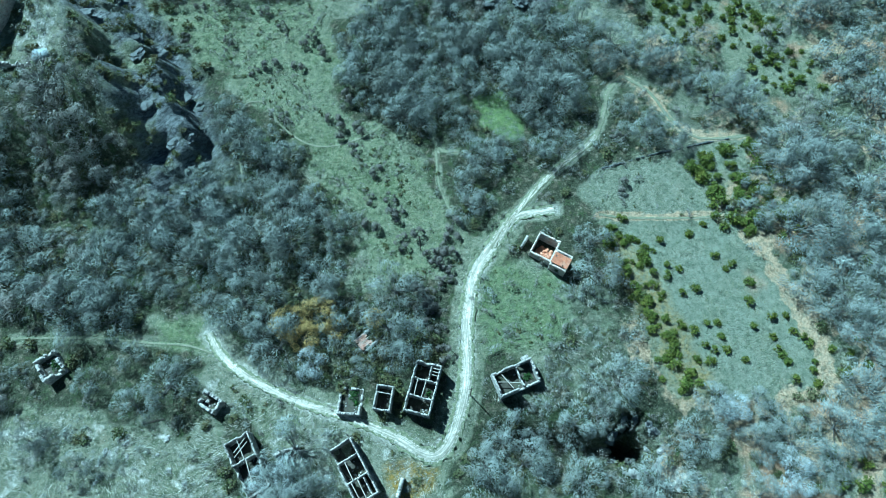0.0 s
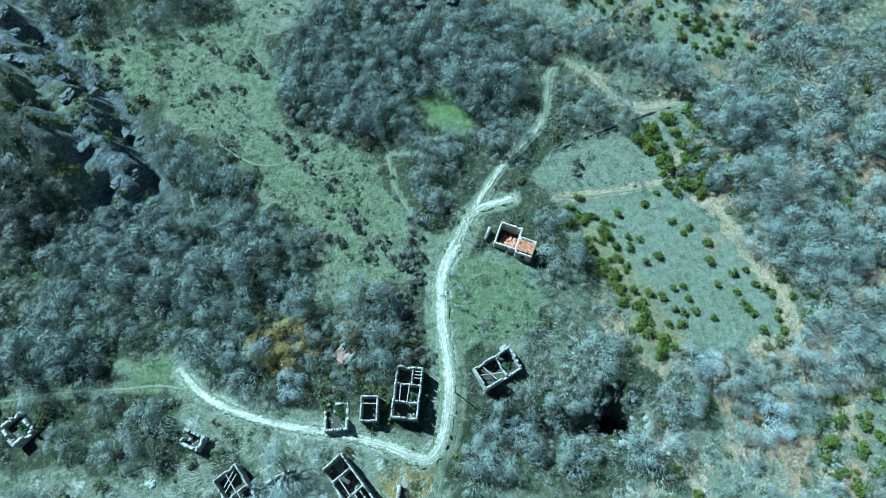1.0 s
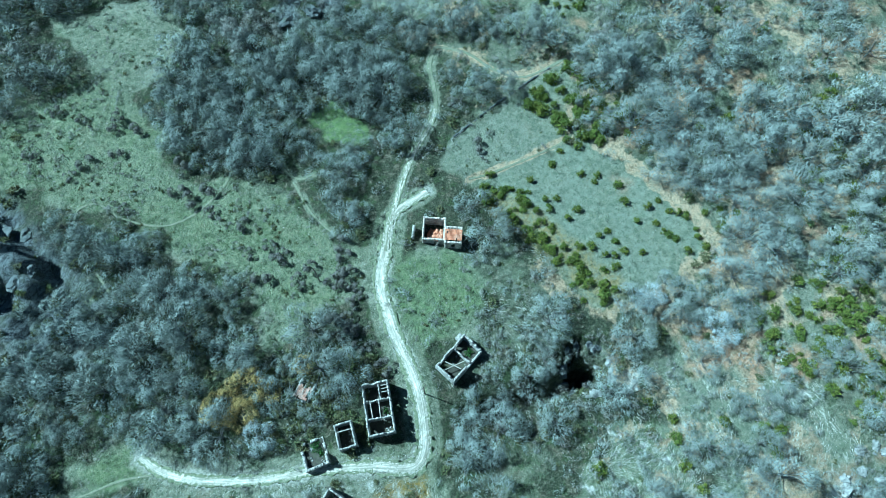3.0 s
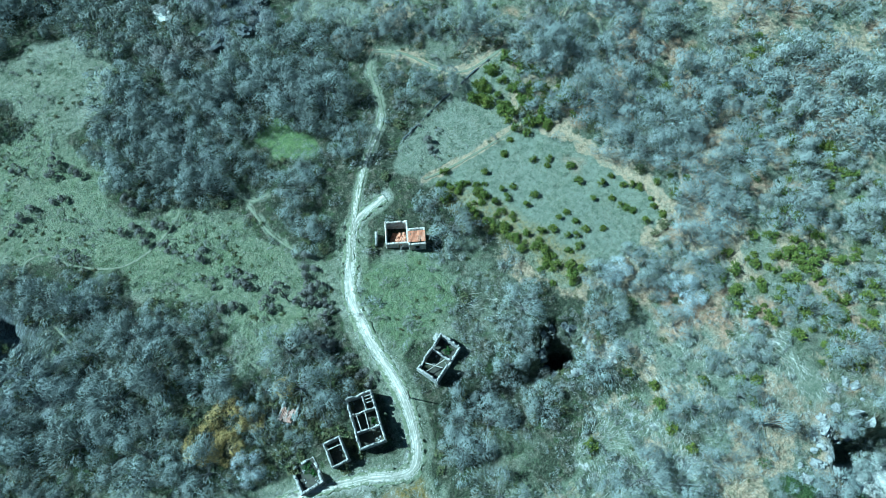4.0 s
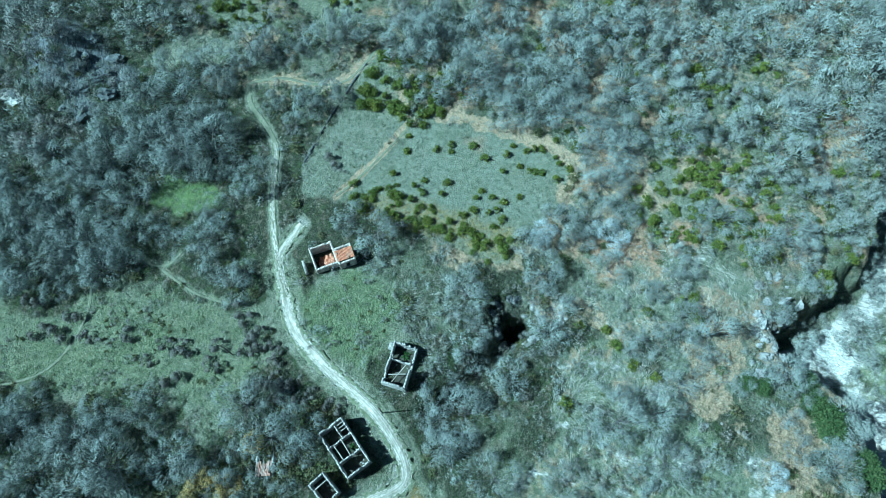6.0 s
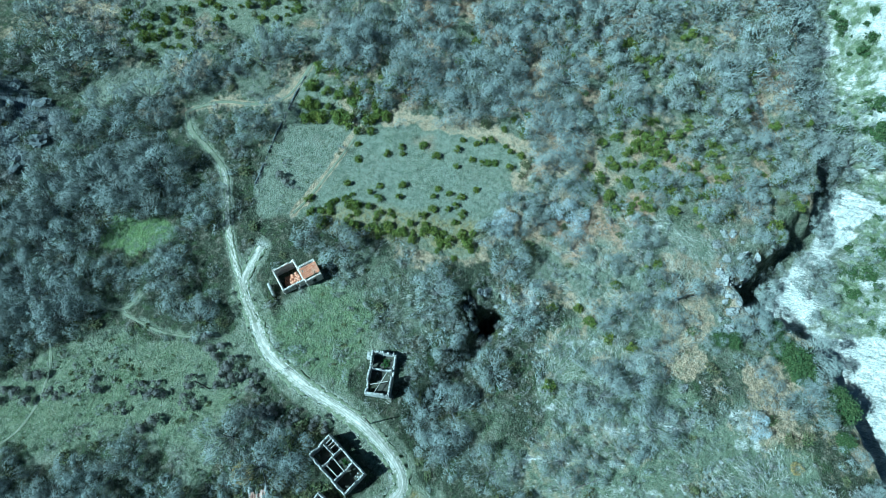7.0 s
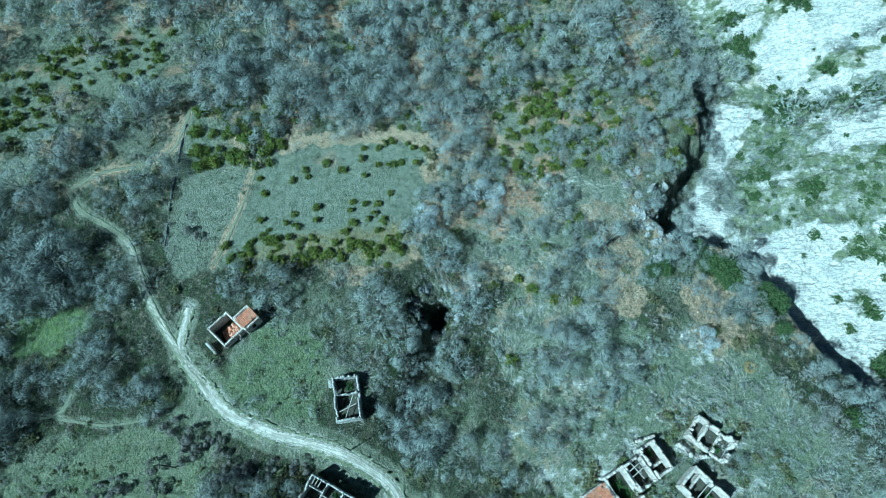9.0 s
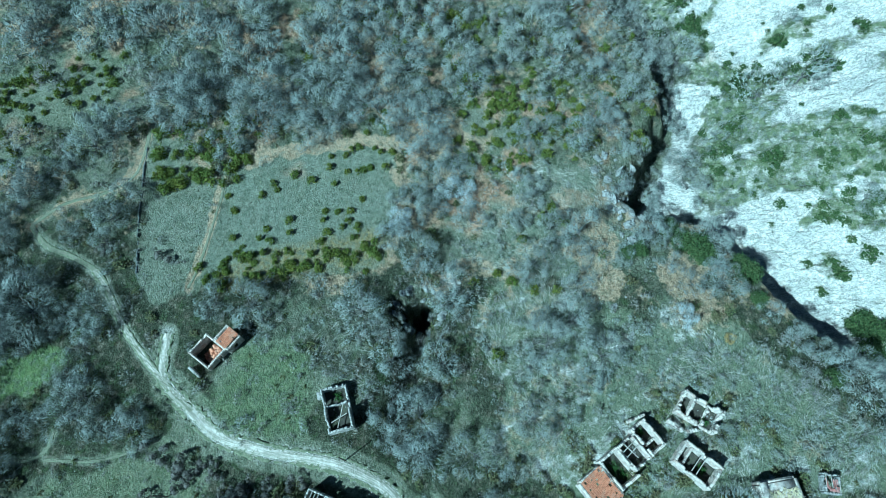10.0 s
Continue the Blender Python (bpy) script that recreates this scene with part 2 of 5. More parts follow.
def gravel_material(name, dark, light, earth, turf, share):
    """Gravel in streaks along the way, that thins out into turf at the edges."""
    m, nt, b = shader(name)
    lane = nt.nodes.new("ShaderNodeAttribute")
    lane.attribute_name = "lane"
    sep = nt.nodes.new("ShaderNodeSeparateColor")
    nt.links.new(lane.outputs["Color"], sep.inputs[0])
    streak = grain(nt, 0.22, 4, 0.6, 0.36, 0.62, (0.05, 1.0, 1.0, 0), lane.outputs["Vector"])
    c = mixed(nt, grain(nt, 0.5, 8, 0.7), dark, light)
    c = mixed(nt, times(nt, streak, share), c, earth)
    c = mixed(nt, times(nt, grain(nt, 2.5, 5, low=0.5, high=0.7), 0.5), c, earth)
    edge = times(nt, times(nt, sep.outputs[2], grain(nt, 0.6, 6, 0.7, 0.25, 0.75), "ADD"), 0.72, "SUBTRACT")
    c = mixed(nt, times(nt, edge, 4.0), c, mixed(nt, grain(nt, 0.4, 5), turf, (0.19, 0.20, 0.13)))
    nt.links.new(c, b.inputs["Base Color"])
    b.inputs["Roughness"].default_value = 0.95
    relief(nt, b, grain(nt, 0.25, 6, low=0.2, high=0.8), 0.8, 0.12)
    return m


TURF = ground_material()
ROAD_STONE = gravel_material("limestone_gravel", (0.36, 0.335, 0.28), (0.74, 0.69, 0.61), (0.17, 0.17, 0.125), (0.08, 0.10, 0.05), 0.85)
TRACK_EARTH = gravel_material("trodden_earth", (0.125, 0.125, 0.088), (0.235, 0.226, 0.170), (0.12, 0.135, 0.08), (0.08, 0.10, 0.05), 0.6)
WALL_STONE = stone("limestone_rubble_wall", (0.15, 0.146, 0.132), (0.47, 0.456, 0.42), (0.10, 0.105, 0.085), 0.45)
WARM_WALL = stone("warm_limestone_wall", (0.27, 0.245, 0.21), (0.60, 0.555, 0.49), (0.34, 0.22, 0.16), 0.5)
BOULDER = stone("weathered_limestone", (0.13, 0.135, 0.12), (0.36, 0.355, 0.335), (0.08, 0.09, 0.07), 0.5, 0.95, 0.8)
CLIFF_STONE = stone("grey_rock_face", (0.045, 0.05, 0.052), (0.13, 0.14, 0.14), (0.06, 0.075, 0.04), 0.9, 0.95, 0.8)
TILE = stone("fired_clay_tiles", (0.30, 0.115, 0.06), (0.52, 0.235, 0.13), (0.40, 0.30, 0.22), 0.5)
RUST_TIN = stone("rusty_sheet_metal", (0.20, 0.10, 0.085), (0.42, 0.20, 0.17), (0.40, 0.40, 0.40), 0.8, 0.6)
THATCH = stone("straw_thatch", (0.36, 0.31, 0.17), (0.56, 0.50, 0.33), (0.66, 0.62, 0.50), 0.4)
TIMBER = stone("weathered_timber", (0.22, 0.20, 0.17), (0.44, 0.42, 0.37), (0.12, 0.10, 0.08), 0.5)
DARK_WOOD = stone("dark_timber", (0.07, 0.06, 0.05), (0.14, 0.12, 0.10), (0.05, 0.045, 0.04), 0.5)
BARK = plant("grey_bark", (0.085, 0.083, 0.076), (0.180, 0.178, 0.168))
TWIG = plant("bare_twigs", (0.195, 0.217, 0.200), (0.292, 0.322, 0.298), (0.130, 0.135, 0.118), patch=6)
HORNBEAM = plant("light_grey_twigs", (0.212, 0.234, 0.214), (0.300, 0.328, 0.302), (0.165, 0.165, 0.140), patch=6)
STRAW = plant("pale_dry_stalks", (0.300, 0.305, 0.250), (0.560, 0.555, 0.480))
PALE_TWIG = plant("pale_bare_twigs", (0.270, 0.300, 0.300), (0.450, 0.485, 0.485))
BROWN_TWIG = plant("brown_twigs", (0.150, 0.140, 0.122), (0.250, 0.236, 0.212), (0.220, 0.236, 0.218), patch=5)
BRAMBLE = plant("bramble_leaves", (0.040, 0.060, 0.024), (0.135, 0.150, 0.065), (0.120, 0.105, 0.060), patch=4)
OCHRE_TWIG = plant("ochre_budding_twigs", (0.170, 0.135, 0.050), (0.400, 0.300, 0.120))
DARK_BRUSH = plant("dark_thorn_twigs", (0.108, 0.100, 0.090), (0.185, 0.174, 0.158), (0.140, 0.138, 0.126), patch=3)
FADED_TILE = stone("broken_faded_tiles", (0.26, 0.14, 0.10), (0.50, 0.34, 0.27), (0.42, 0.40, 0.36), 0.4)
JUNIPER = plant("juniper_needles", (0.032, 0.052, 0.014), (0.190, 0.195, 0.038), (0.085, 0.115, 0.028), patch=4)
PINE = plant("pine_needles", (0.028, 0.050, 0.020), (0.100, 0.125, 0.048), (0.045, 0.070, 0.026), patch=3)
IVY = plant("ivy_leaves", (0.020, 0.050, 0.014), (0.075, 0.125, 0.035))
BLADE = plant("grass_blades", (0.045, 0.070, 0.028), (0.300, 0.310, 0.190))


# ---- mesh helpers ----
def soup(name, verts, tris, mats=(), index=None):
    """A mesh from arrays of corners and triangles."""
    me = bpy.data.meshes.new(name)
    verts, tris = np.asarray(verts, np.float32), np.asarray(tris, np.int32)
    me.vertices.add(len(verts)), me.loops.add(tris.size), me.polygons.add(len(tris))
    me.vertices.foreach_set("co", verts.ravel())
    me.loops.foreach_set("vertex_index", tris.ravel())
    me.polygons.foreach_set("loop_start", np.arange(0, tris.size, 3, dtype=np.int32))
    for m in mats:
        me.materials.append(m)
    if index is not None:
        me.polygons.foreach_set("material_index", np.asarray(index, np.int32))
    me.update(calc_edges=True)
    return me


def joined(pieces):
    """Joins (corners, triangles) pairs into one."""
    verts, tris, n = [], [], 0
    for v, t in pieces:
        verts.append(v), tris.append(np.asarray(t) + n)
        n += len(v)
    return np.concatenate(verts), np.concatenate(tris)


def part(name, data, material, parent, label=""):
    """A mesh object under a thing or a part; data is a mesh or a (corners, triangles) pair."""
    me = data if isinstance(data, bpy.types.Mesh) else soup(name, *data)
    if not me.materials:
        me.materials.append(material)
    ob = new(name, me)
    ob.parent = parent
    return tagged(ob, label)


def thing(name, place, turn, label, category, group="", kind=""):
    ob = new(name)
    ob.matrix_world = pose(*place, 0, 0, turn)
    ob.empty_display_size = 0.3
    return tagged(ob, label, category, group, kind)


BOX = np.array([(0, 1, 3), (0, 3, 2), (4, 6, 7), (4, 7, 5), (0, 4, 5), (0, 5, 1), (2, 3, 7), (2, 7, 6), (0, 2, 6), (0, 6, 4), (1, 5, 7), (1, 7, 3)])


def block(x0, x1, y0, y1, z0, z1, rng=None, rough=0.0):
    v = np.array([(x, y, z) for x in (x0, x1) for y in (y0, y1) for z in (z0, z1)], float)
    return (v + rng.uniform(-rough, rough, v.shape) if rng is not None else v), BOX


def rod(a, b, ra, rb, sides=4):
    """A tapered stick from a to b."""
    a, b = np.asarray(a, float), np.asarray(b, float)
    d = (b - a) / max(np.linalg.norm(b - a), 1e-6)
    u = np.cross(d, (0.31, 0.77, 0.55))
    u /= np.linalg.norm(u)
    w = np.cross(d, u)
    ang = np.arange(sides) * 2 * np.pi / sides
    ring = np.cos(ang)[:, None] * u + np.sin(ang)[:, None] * w
    k = np.arange(sides)
    n = (k + 1) % sides
    tris = np.concatenate([np.stack([k, n, n + sides], 1), np.stack([k, n + sides, k + sides], 1)])
    return np.concatenate([a + ra * ring, b + rb * ring]), tris


def slivers(base, tip, width, rng, outward=None):
    """One thin triangle for each twig, its flat side outward where a way is given."""
    d = tip - base
    side = np.cross(d, rng.normal(size=d.shape) if outward is None else outward)
    side /= np.linalg.norm(side, axis=1)[:, None] + 1e-9
    w = np.broadcast_to(np.asarray(width, float), (len(base),))[:, None]
    v = np.stack([base - side * w, base + side * w, tip], 1).reshape(-1, 3)
    return v, np.arange(len(v)).reshape(-1, 3)


def facing(rng, n, low, high):
    """n unit ways with a rise between low and high (sine)."""
    s, a = rng.uniform(low, high, n), rng.uniform(0, 2 * np.pi, n)
    c = np.sqrt(np.maximum(1 - s * s, 0))
    return np.stack([c * np.cos(a), c * np.sin(a), s], 1)


# ---- the ground: one sheet to the horizon ----
def inside(points, x, y):
    """Signed distance to a polygon: plus inside."""
    d = from_line(list(points) + [points[0]], x, y)
    return np.where(within(points, x, y), d, -d)


def blot(points, x, y, soft=2.0, ragged=3.0, seed=0):
    return step(-soft, soft, inside(points, x, y) + ragged * (fractal(x, y, 6, 40 + seed, 3) - 0.5))


def band(points, x, y, width, seed=0, ragged=1.0):
    d = from_line(points, x, y)
    return 1 - step(width * 0.55, width * 1.3, d + ragged * (fractal(x, y, 2.5, 60 + seed, 3) - 0.5))


MEADOW = [(-76.5, 114.8), (-31.1, 114.9), (-23.1, 96.4), (-25.3, 88.4), (-18.5, 82.3), (-11.9, 79.9), (-2.9, 69.5), (-1.6, 61.7), (1.9, 53.6),
          (6.0, 49.7), (-0.5, 42.2), (-16.5, 38.8), (-18.8, 40.0), (-16.7, 44.8), (-19.1, 56.4), (-27.6, 64.8), (-33.4, 74.9), (-46.1, 85.6),
          (-51.0, 93.4), (-61.3, 99.9)]
FIELD = [(33.1, 55.3), (58.3, 55.7), (64.9, 47.8), (70.1, 40.3), (72.1, 19.0), (57.6, 18.2), (44.0, 18.3), (40.3, 29.2), (38.2, 38.5)]
NORTH_FIELD = [(27.6, 61.4), (34.3, 66.8), (52.3, 71.5), (69.3, 75.1), (59.6, 56.4), (33.2, 56.2)]
LAWN = [(7.6, 43.4), (17.1, 47.1), (25.0, 43.4), (26.4, 33.9), (23.6, 28.2), (7.0, 24.9), (6.7, 33.8)]
STONY = [(-48.4, 19.9), (-41.6, 24.1), (-33.6, 19.9), (-23.8, 16.7), (-15.2, 14.1), (-1.7, 5.8), (0.3, 1.1), (-22.6, 1.2), (-31.3, 8.8), (-40.3, 14.7)]
SCRUB = [(34.3, 0.4), (42.5, -8.0), (44.4, -25.1), (37.9, -30.8), (42.8, -42.1), (36.4, -56.0), (26.7, -66.5), (22.0, -78.1), (10.1, -75.4),
         (3.5, -20.8), (9.3, -5.4), (19.9, -9.7)]
LUSH = [(8.4, 86.0), (16.8, 86.0), (17.2, 75.4), (8.8, 76.4)]
WEST_LAWN = [(-57.8, 33.1), (-47.5, 34.2), (-44.3, 27.4), (-54.1, 28.0)]
ROUGH = [(24, 43), (35, 41), (39, 32), (41, 23), (36, 17), (20, 16), (9, 17), (18, 25), (24, 29)]
DENSE_NORTH = [(-26, 104), (-4, 112), (30, 108), (36, 95), (28, 77), (15, 84), (-3, 81), (-20, 84)]
DENSE_WEST = [(-52, 55), (-21, 56), (-18, 39), (-33, 25), (-45, 31), (-60, 34), (-80, 35), (-90, 42)]
DENSE_EAST = [(74.5, 40), (75.0, 22), (66, 15.5), (50, 15), (47, 11), (58, 10.5), (67, 8.5), (78, 6), (86, 14), (90, 26), (82, 40)]
ROCKY_SW = [(-86, 15), (-69, 17), (-56, 13), (-42, 15), (-36, 1), (-36, -8), (-90, -8)]
EAST_SCRUB = [(46, 6), (55, 7), (63, -2), (71, -11), (71, -26), (58, -31), (49, -35), (46, -29), (42, -8)]
GLADE = [(91, 10), (94, 0), (92, -12), (87, -20), (76, -18), (70, -7), (65, -1), (66, 7), (78, 8)]
NW_GRASS = [(62, 125), (75, 117), (86, 101), (91, 87), (79, 84.5), (70, 87.5), (53, 101), (48.5, 115), (55, 123)]
NORTH_GRASS = [(31.5, 115), (44, 112), (50.5, 104), (48, 97.5), (38, 104), (29.5, 110.5)]
TOP_ROCK = [(-108, 114), (-88, 108), (-80, 98), (-79, 84), (-96, 82), (-108, 92)]
HILL_GRASS = [(-40, 140), (-14, 136), (-9, 125), (-19, 109), (-32, 108)]
OCHRE = [(-10.8, 6.2), (-6.8, 7.4), (-1.2, 5.6), (-1.8, 1.6), (-8.9, 0.8)]
OCHRE_EDGE = [(34, 52), (38, 51), (42, 46), (45, 36), (48, 28), (51, 22), (47, 18), (43, 22), (40, 33), (36, 44)]
ROAD = [(42.0, 91.1), (38.2, 86.5), (36.8, 81.2), (34.5, 75.4), (31.1, 71.8), (25.0, 66.9), (19.1, 60.8), (13.3, 53.5), (9.9, 48.4), (6.2, 42.2),
        (4.6, 32.7), (4.4, 25.0), (3.8, 18.6), (1.4, 11.1), (-2.2, 7.9), (-8.9, 11.1), (-17.3, 14.6), (-26.0, 17.2), (-33.7, 20.4), (-39.4, 23.6),
        (-43.7, 27.4), (-45.9, 30.8)]
SPUR = [(12.0, 51.4), (14.2, 54.6), (17.0, 56.2), (23.6, 57.1)]
FAR_TRACK = [(42.0, 91.1), (48.0, 86.4), (52.1, 78.8), (57.8, 74.4), (69.3, 75.1)]
PATHS = [[(-44.7, 26.9), (-49.9, 28.4), (-56.4, 28.8), (-69.9, 30.0), (-84.2, 29.9)],
         [(-46.4, 82.5), (-44.8, 85.3), (-40.7, 84.7), (-37.0, 79.3), (-30.2, 74.2), (-23.2, 73.9), (-16.9, 76.3), (-12.6, 80.3)],
         [(-2.5, 80.4), (-1.9, 74.6), (0.3, 72.0), (3.4, 71.8)],
         [(-1.4, 71.7), (-0.6, 63.2), (2.0, 56.2), (4.3, 52.3)],
         [(33.2, 56.0), (38.0, 55.4), (47.5, 55.1), (58.5, 55.7), (62.8, 60.9)],
         [(-44.9, 69.9), (-43.7, 65.0), (-41.8, 60.1)]]
BARE_EDGE = [(63.9, 54.3), (65.5, 47.8), (69.7, 38.0), (71.9, 29.8), (72.8, 23.2), (71.1, 18.5), (64.8, 17.6)]
EARTH_STRIP = [(33.2, 56.0), (47.5, 55.4), (58.5, 55.9), (63, 62)]


def woods(x, y):
    """How thickly trees stand, 0 to 1."""
    w = np.clip(0.1 + 0.2 * step(10, -15, x) + 1.8 * fractal(x, y, 15, 80, 3), 0, 1)
    w = np.maximum(w, 0.97 * np.maximum(blot(DENSE_NORTH, x, y), blot(DENSE_WEST, x, y)))
    for k, (area, thin) in enumerate(((MEADOW, 0.0), (FIELD, 0.0), (NORTH_FIELD, 0.0), (LAWN, 0.06), (ROUGH, 0.4), (STONY, 0.04), (SCRUB, 0.22), (LUSH, 0.0), (WEST_LAWN, 0.0), (ROCKY_SW, 0.15),
                                     (EAST_SCRUB, 0.35), (GLADE, 0.3), (NW_GRASS, 0.06), (NORTH_GRASS, 0.05), (HILL_GRASS, 0.12), (TOP_ROCK, 0.05))):
        w = w * (1 - (1 - thin) * blot(area, x, y, 2.2, 8.0, k))
    for line, width in ((ROAD[7:], 4.0), (ROAD[:9], 1.5), (SPUR, 2.4), (FAR_TRACK, 1.2), (BARE_EDGE, 1.6), (PATHS[0], 1.2), (PATHS[2], 0.8), (PATHS[3], 0.8)):
        d = from_line(line, x, y)
        w = w * step(width * 0.6, width * 1.2, d)
    w = np.maximum(w, 0.92 * blot(DENSE_EAST, x, y, 1.5, 5.0, 9))
    s = past_rim(x, y)
    w = np.maximum(w, 0.9 * step(-10, -7, s) * step(-0.5, -2, s) * step(62, 57, x) * step(-36, -42, y))
    spill = 12 * step(64, 72, x)
    w = w * (1 - 0.97 * step(-2, 1, s - spill))
    w = w * (1 - 0.95 * step(3.4, 2.0, from_line([(38, 11), (34, 9), (28, 9.5)], x, y)))
    s = past_cliff(x, y)
    w = w * (1 - 0.12 * step(-48, -56, x) * step(44, 52, y))
    return w * (1 - 0.8 * step(54, 62, y) * step(10, 5, np.abs(s - 3)))


def spacing(low, high, fine_low, fine_high, fine):
    mid = np.arange(fine_low, fine_high + fine / 2, fine)
    def out(start, end):
        v, gap = [], fine
        while abs(start) < abs(end):
            gap *= 1.16
            start += math.copysign(gap, end)
            v.append(start)
        return v
    return np.array(out(fine_low, low)[::-1] + list(mid) + out(fine_high, high))


GX, GY = spacing(-2600, 2600, -112, 136, 0.78), spacing(-2600, 2600, -98, 138, 0.78)
SX, SY = np.meshgrid(GX, GY)
SZ = height(SX, SY)


def ground_z(x, y):
    """Height of the ground sheet."""
    x, y = np.asarray(x, float), np.asarray(y, float)
    i = np.clip(np.searchsorted(GX, x) - 1, 0, len(GX) - 2)
    j = np.clip(np.searchsorted(GY, y) - 1, 0, len(GY) - 2)
    u, v = (x - GX[i]) / (GX[i + 1] - GX[i]), (y - GY[j]) / (GY[j + 1] - GY[j])
    return (SZ[j, i] * (1 - u) + SZ[j, i + 1] * u) * (1 - v) + (SZ[j + 1, i] * (1 - u) + SZ[j + 1, i + 1] * u) * v


SLOPE_SCRUB = [(92, -50), (99, -57), (92, -70), (83, -86), (73, -87), (70, -68), (70, -54), (79, -48)]


def slope_green(x, y):
    """Where plants hold on the white slope, 0 to 1, in streaks along the beds."""
    v = 0.55 * fractal(0.30 * x - 0.95 * y, 2.2 * (0.95 * x + 0.30 * y), 10, 95, 4) + 0.45 * fractal(x, y, 7, 103, 4)
    s = past_rim(x, y)
    v = v + 0.22 * blot(SLOPE_SCRUB, x, y, 5.0, 16.0, 21) - 0.22 * step(13, 8, s) * step(64, 72, x) * step(110, 98, x) + 0.20 * step(98, 106, x) * step(24, 14, s) - 0.12 * step(26, 14, s) * step(70, 62, x)
    return np.clip(v, 0, 1)


def build_ground():
    nx, ny = len(GX), len(GY)
    i, j = np.meshgrid(np.arange(nx - 1), np.arange(ny - 1))
    a = (j * nx + i).ravel()
    tris = np.concatenate([np.stack([a, a + 1, a + nx + 1], 1), np.stack([a, a + nx + 1, a + nx], 1)])
    me = soup("ground", np.stack([SX.ravel(), SY.ravel(), SZ.ravel()], 1), tris, (TURF,))
    x, y = SX.ravel(), SY.ravel()
    one = np.ones(len(x))
    craggy = np.abs(past_rim(x, y) - 8) < 60
    me.polygons.foreach_set("use_smooth", ~(craggy[tris[:, 0]] > 0.5))
    lush = np.clip(1.3 * step(-3.0, 0.0, inside(LUSH, x, y) + 5 * (fractal(x, y, 4, 47, 3) - 0.5)) + 0.85 * blot(LAWN, x, y, 3.0, 9.0) + 0.34 * blot(MEADOW, x, y, 3.0, 9.0, 5) + 0.1 * blot(NW_GRASS, x, y) + 0.6 * blot(WEST_LAWN, x, y) + 0.45 * blot(SCRUB, x, y, 3.0, 9.0, 6) + 0.55 * step(8, 14, past_rim(x, y)), 0, 1)
    dry = np.clip(0.95 * band(BARE_EDGE, x, y, 2.0, 1, 4.0) + 0.8 * band(EARTH_STRIP, x, y, 1.0, 2) + 0.55 * band(FAR_TRACK, x, y, 1.1, 3), 0, 1)
    bare = (step(0.56, 0.70, fractal(x, y, 9, 90, 4)) + 0.55 * step(0.40, 0.58, fractal(x, y, 5, 88, 4))) * step(30, 45, x) * (1 - step(-2, 2, past_rim(x, y)))
    dry = np.clip(dry + 0.8 * bare * (1 - blot(FIELD, x, y)) * (1 - blot(NORTH_FIELD, x, y)) * (1 - blot(NORTH_GRASS, x, y, 4.0)) * (1 - blot(NW_GRASS, x, y, 4.0)), 0, 1)
    dry = np.clip(dry + 0.42 * blot(SCRUB, x, y) * step(0.50, 0.62, fractal(x, y, 8, 87, 3)), 0, 1)
    s = past_rim(x, y)
    rock = step(3, 7, s) * np.clip(0.385 + 0.78 * step(0.60, 0.46, slope_green(x, y)), 0, 1)
    c = past_cliff(x, y)
    face = step(50, 60, y) * step(-7, -3, c) * step(14, 9, c) * step(0.30, 0.42, fractal(x, y, 6, 96, 3))
    face = np.maximum(face, step(8, 14, x) * step(30, 25, x) * step(108, 113, y) * step(138, 130, y) * step(0.35, 0.5, fractal(x, y, 6, 98, 3)))
    # Grey instead of pale along the rim wall, painting in its shade.
    face = np.maximum(face, step(-2, 0.5, s) * step(7, 4, s) * step(68, 61, x))
    rock = np.maximum(rock, 0.62 * np.exp(-(((x + 61) / 6) ** 2 + ((y - 57) / 5) ** 2)))
    rock = np.maximum(rock, 0.44 * blot([(-90, 98), (-84, 101), (-81.5, 93), (-84, 89), (-90.5, 89.5)], x, y, 1.5, 5.0))
    rock = np.maximum(rock, 0.9 * blot([(3, 133), (8, 131), (7, 124), (4, 126)], x, y, 0.8, 2.0))
    rock = np.maximum(rock, 0.42 * blot([(40, 6), (46, 5), (45, 1), (40, 2)], x, y, 0.8, 3.0))
    rock = np.maximum(rock, 0.48 * blot([(65, -4), (70, -5), (70, -14), (66, -13)], x, y, 0.8, 3.0) * step(0.4, 0.6, fractal(x, y, 4, 94, 3)))
    rock = np.maximum(rock, 0.45 * blot([(62, -24), (74, -25), (75, -36), (56, -34)], x, y, 1.5, 4.0) * step(0.38, 0.55, fractal(x, y, 4, 93, 3)))
    rock = np.maximum(rock, 0.38 * blot(ROCKY_SW, x, y) * step(0.44, 0.60, fractal(0.8 * x + 0.6 * y, 3.0 * (0.8 * y - 0.6 * x), 6, 92, 4)))
    soil = blot([(54, 10), (60, 9), (74, -6), (72, -14), (64, -10), (53, -2)], x, y, 1.5, 5.0) * step(0.42, 0.6, fractal(x, y, 4, 91, 3))
    soil = np.maximum(soil, 0.8 * step(0.60, 0.70, fractal(x, y, 7, 89, 3)) * step(55, 70, x) * step(20, -10, s) * (1 - step(-2, 2, s)))
    rock = np.maximum(rock, 0.36 * blot(STONY, x, y) * step(0.48, 0.62, fractal(x, y, 5, 97, 4)))
    streak = fractal(0.45 * x - 0.89 * y, 3.0 * (0.89 * x + 0.45 * y), 6, 99, 4)
    rock = np.maximum(rock, 0.48 * blot(SCRUB, x, y) * step(0.52, 0.64, streak))
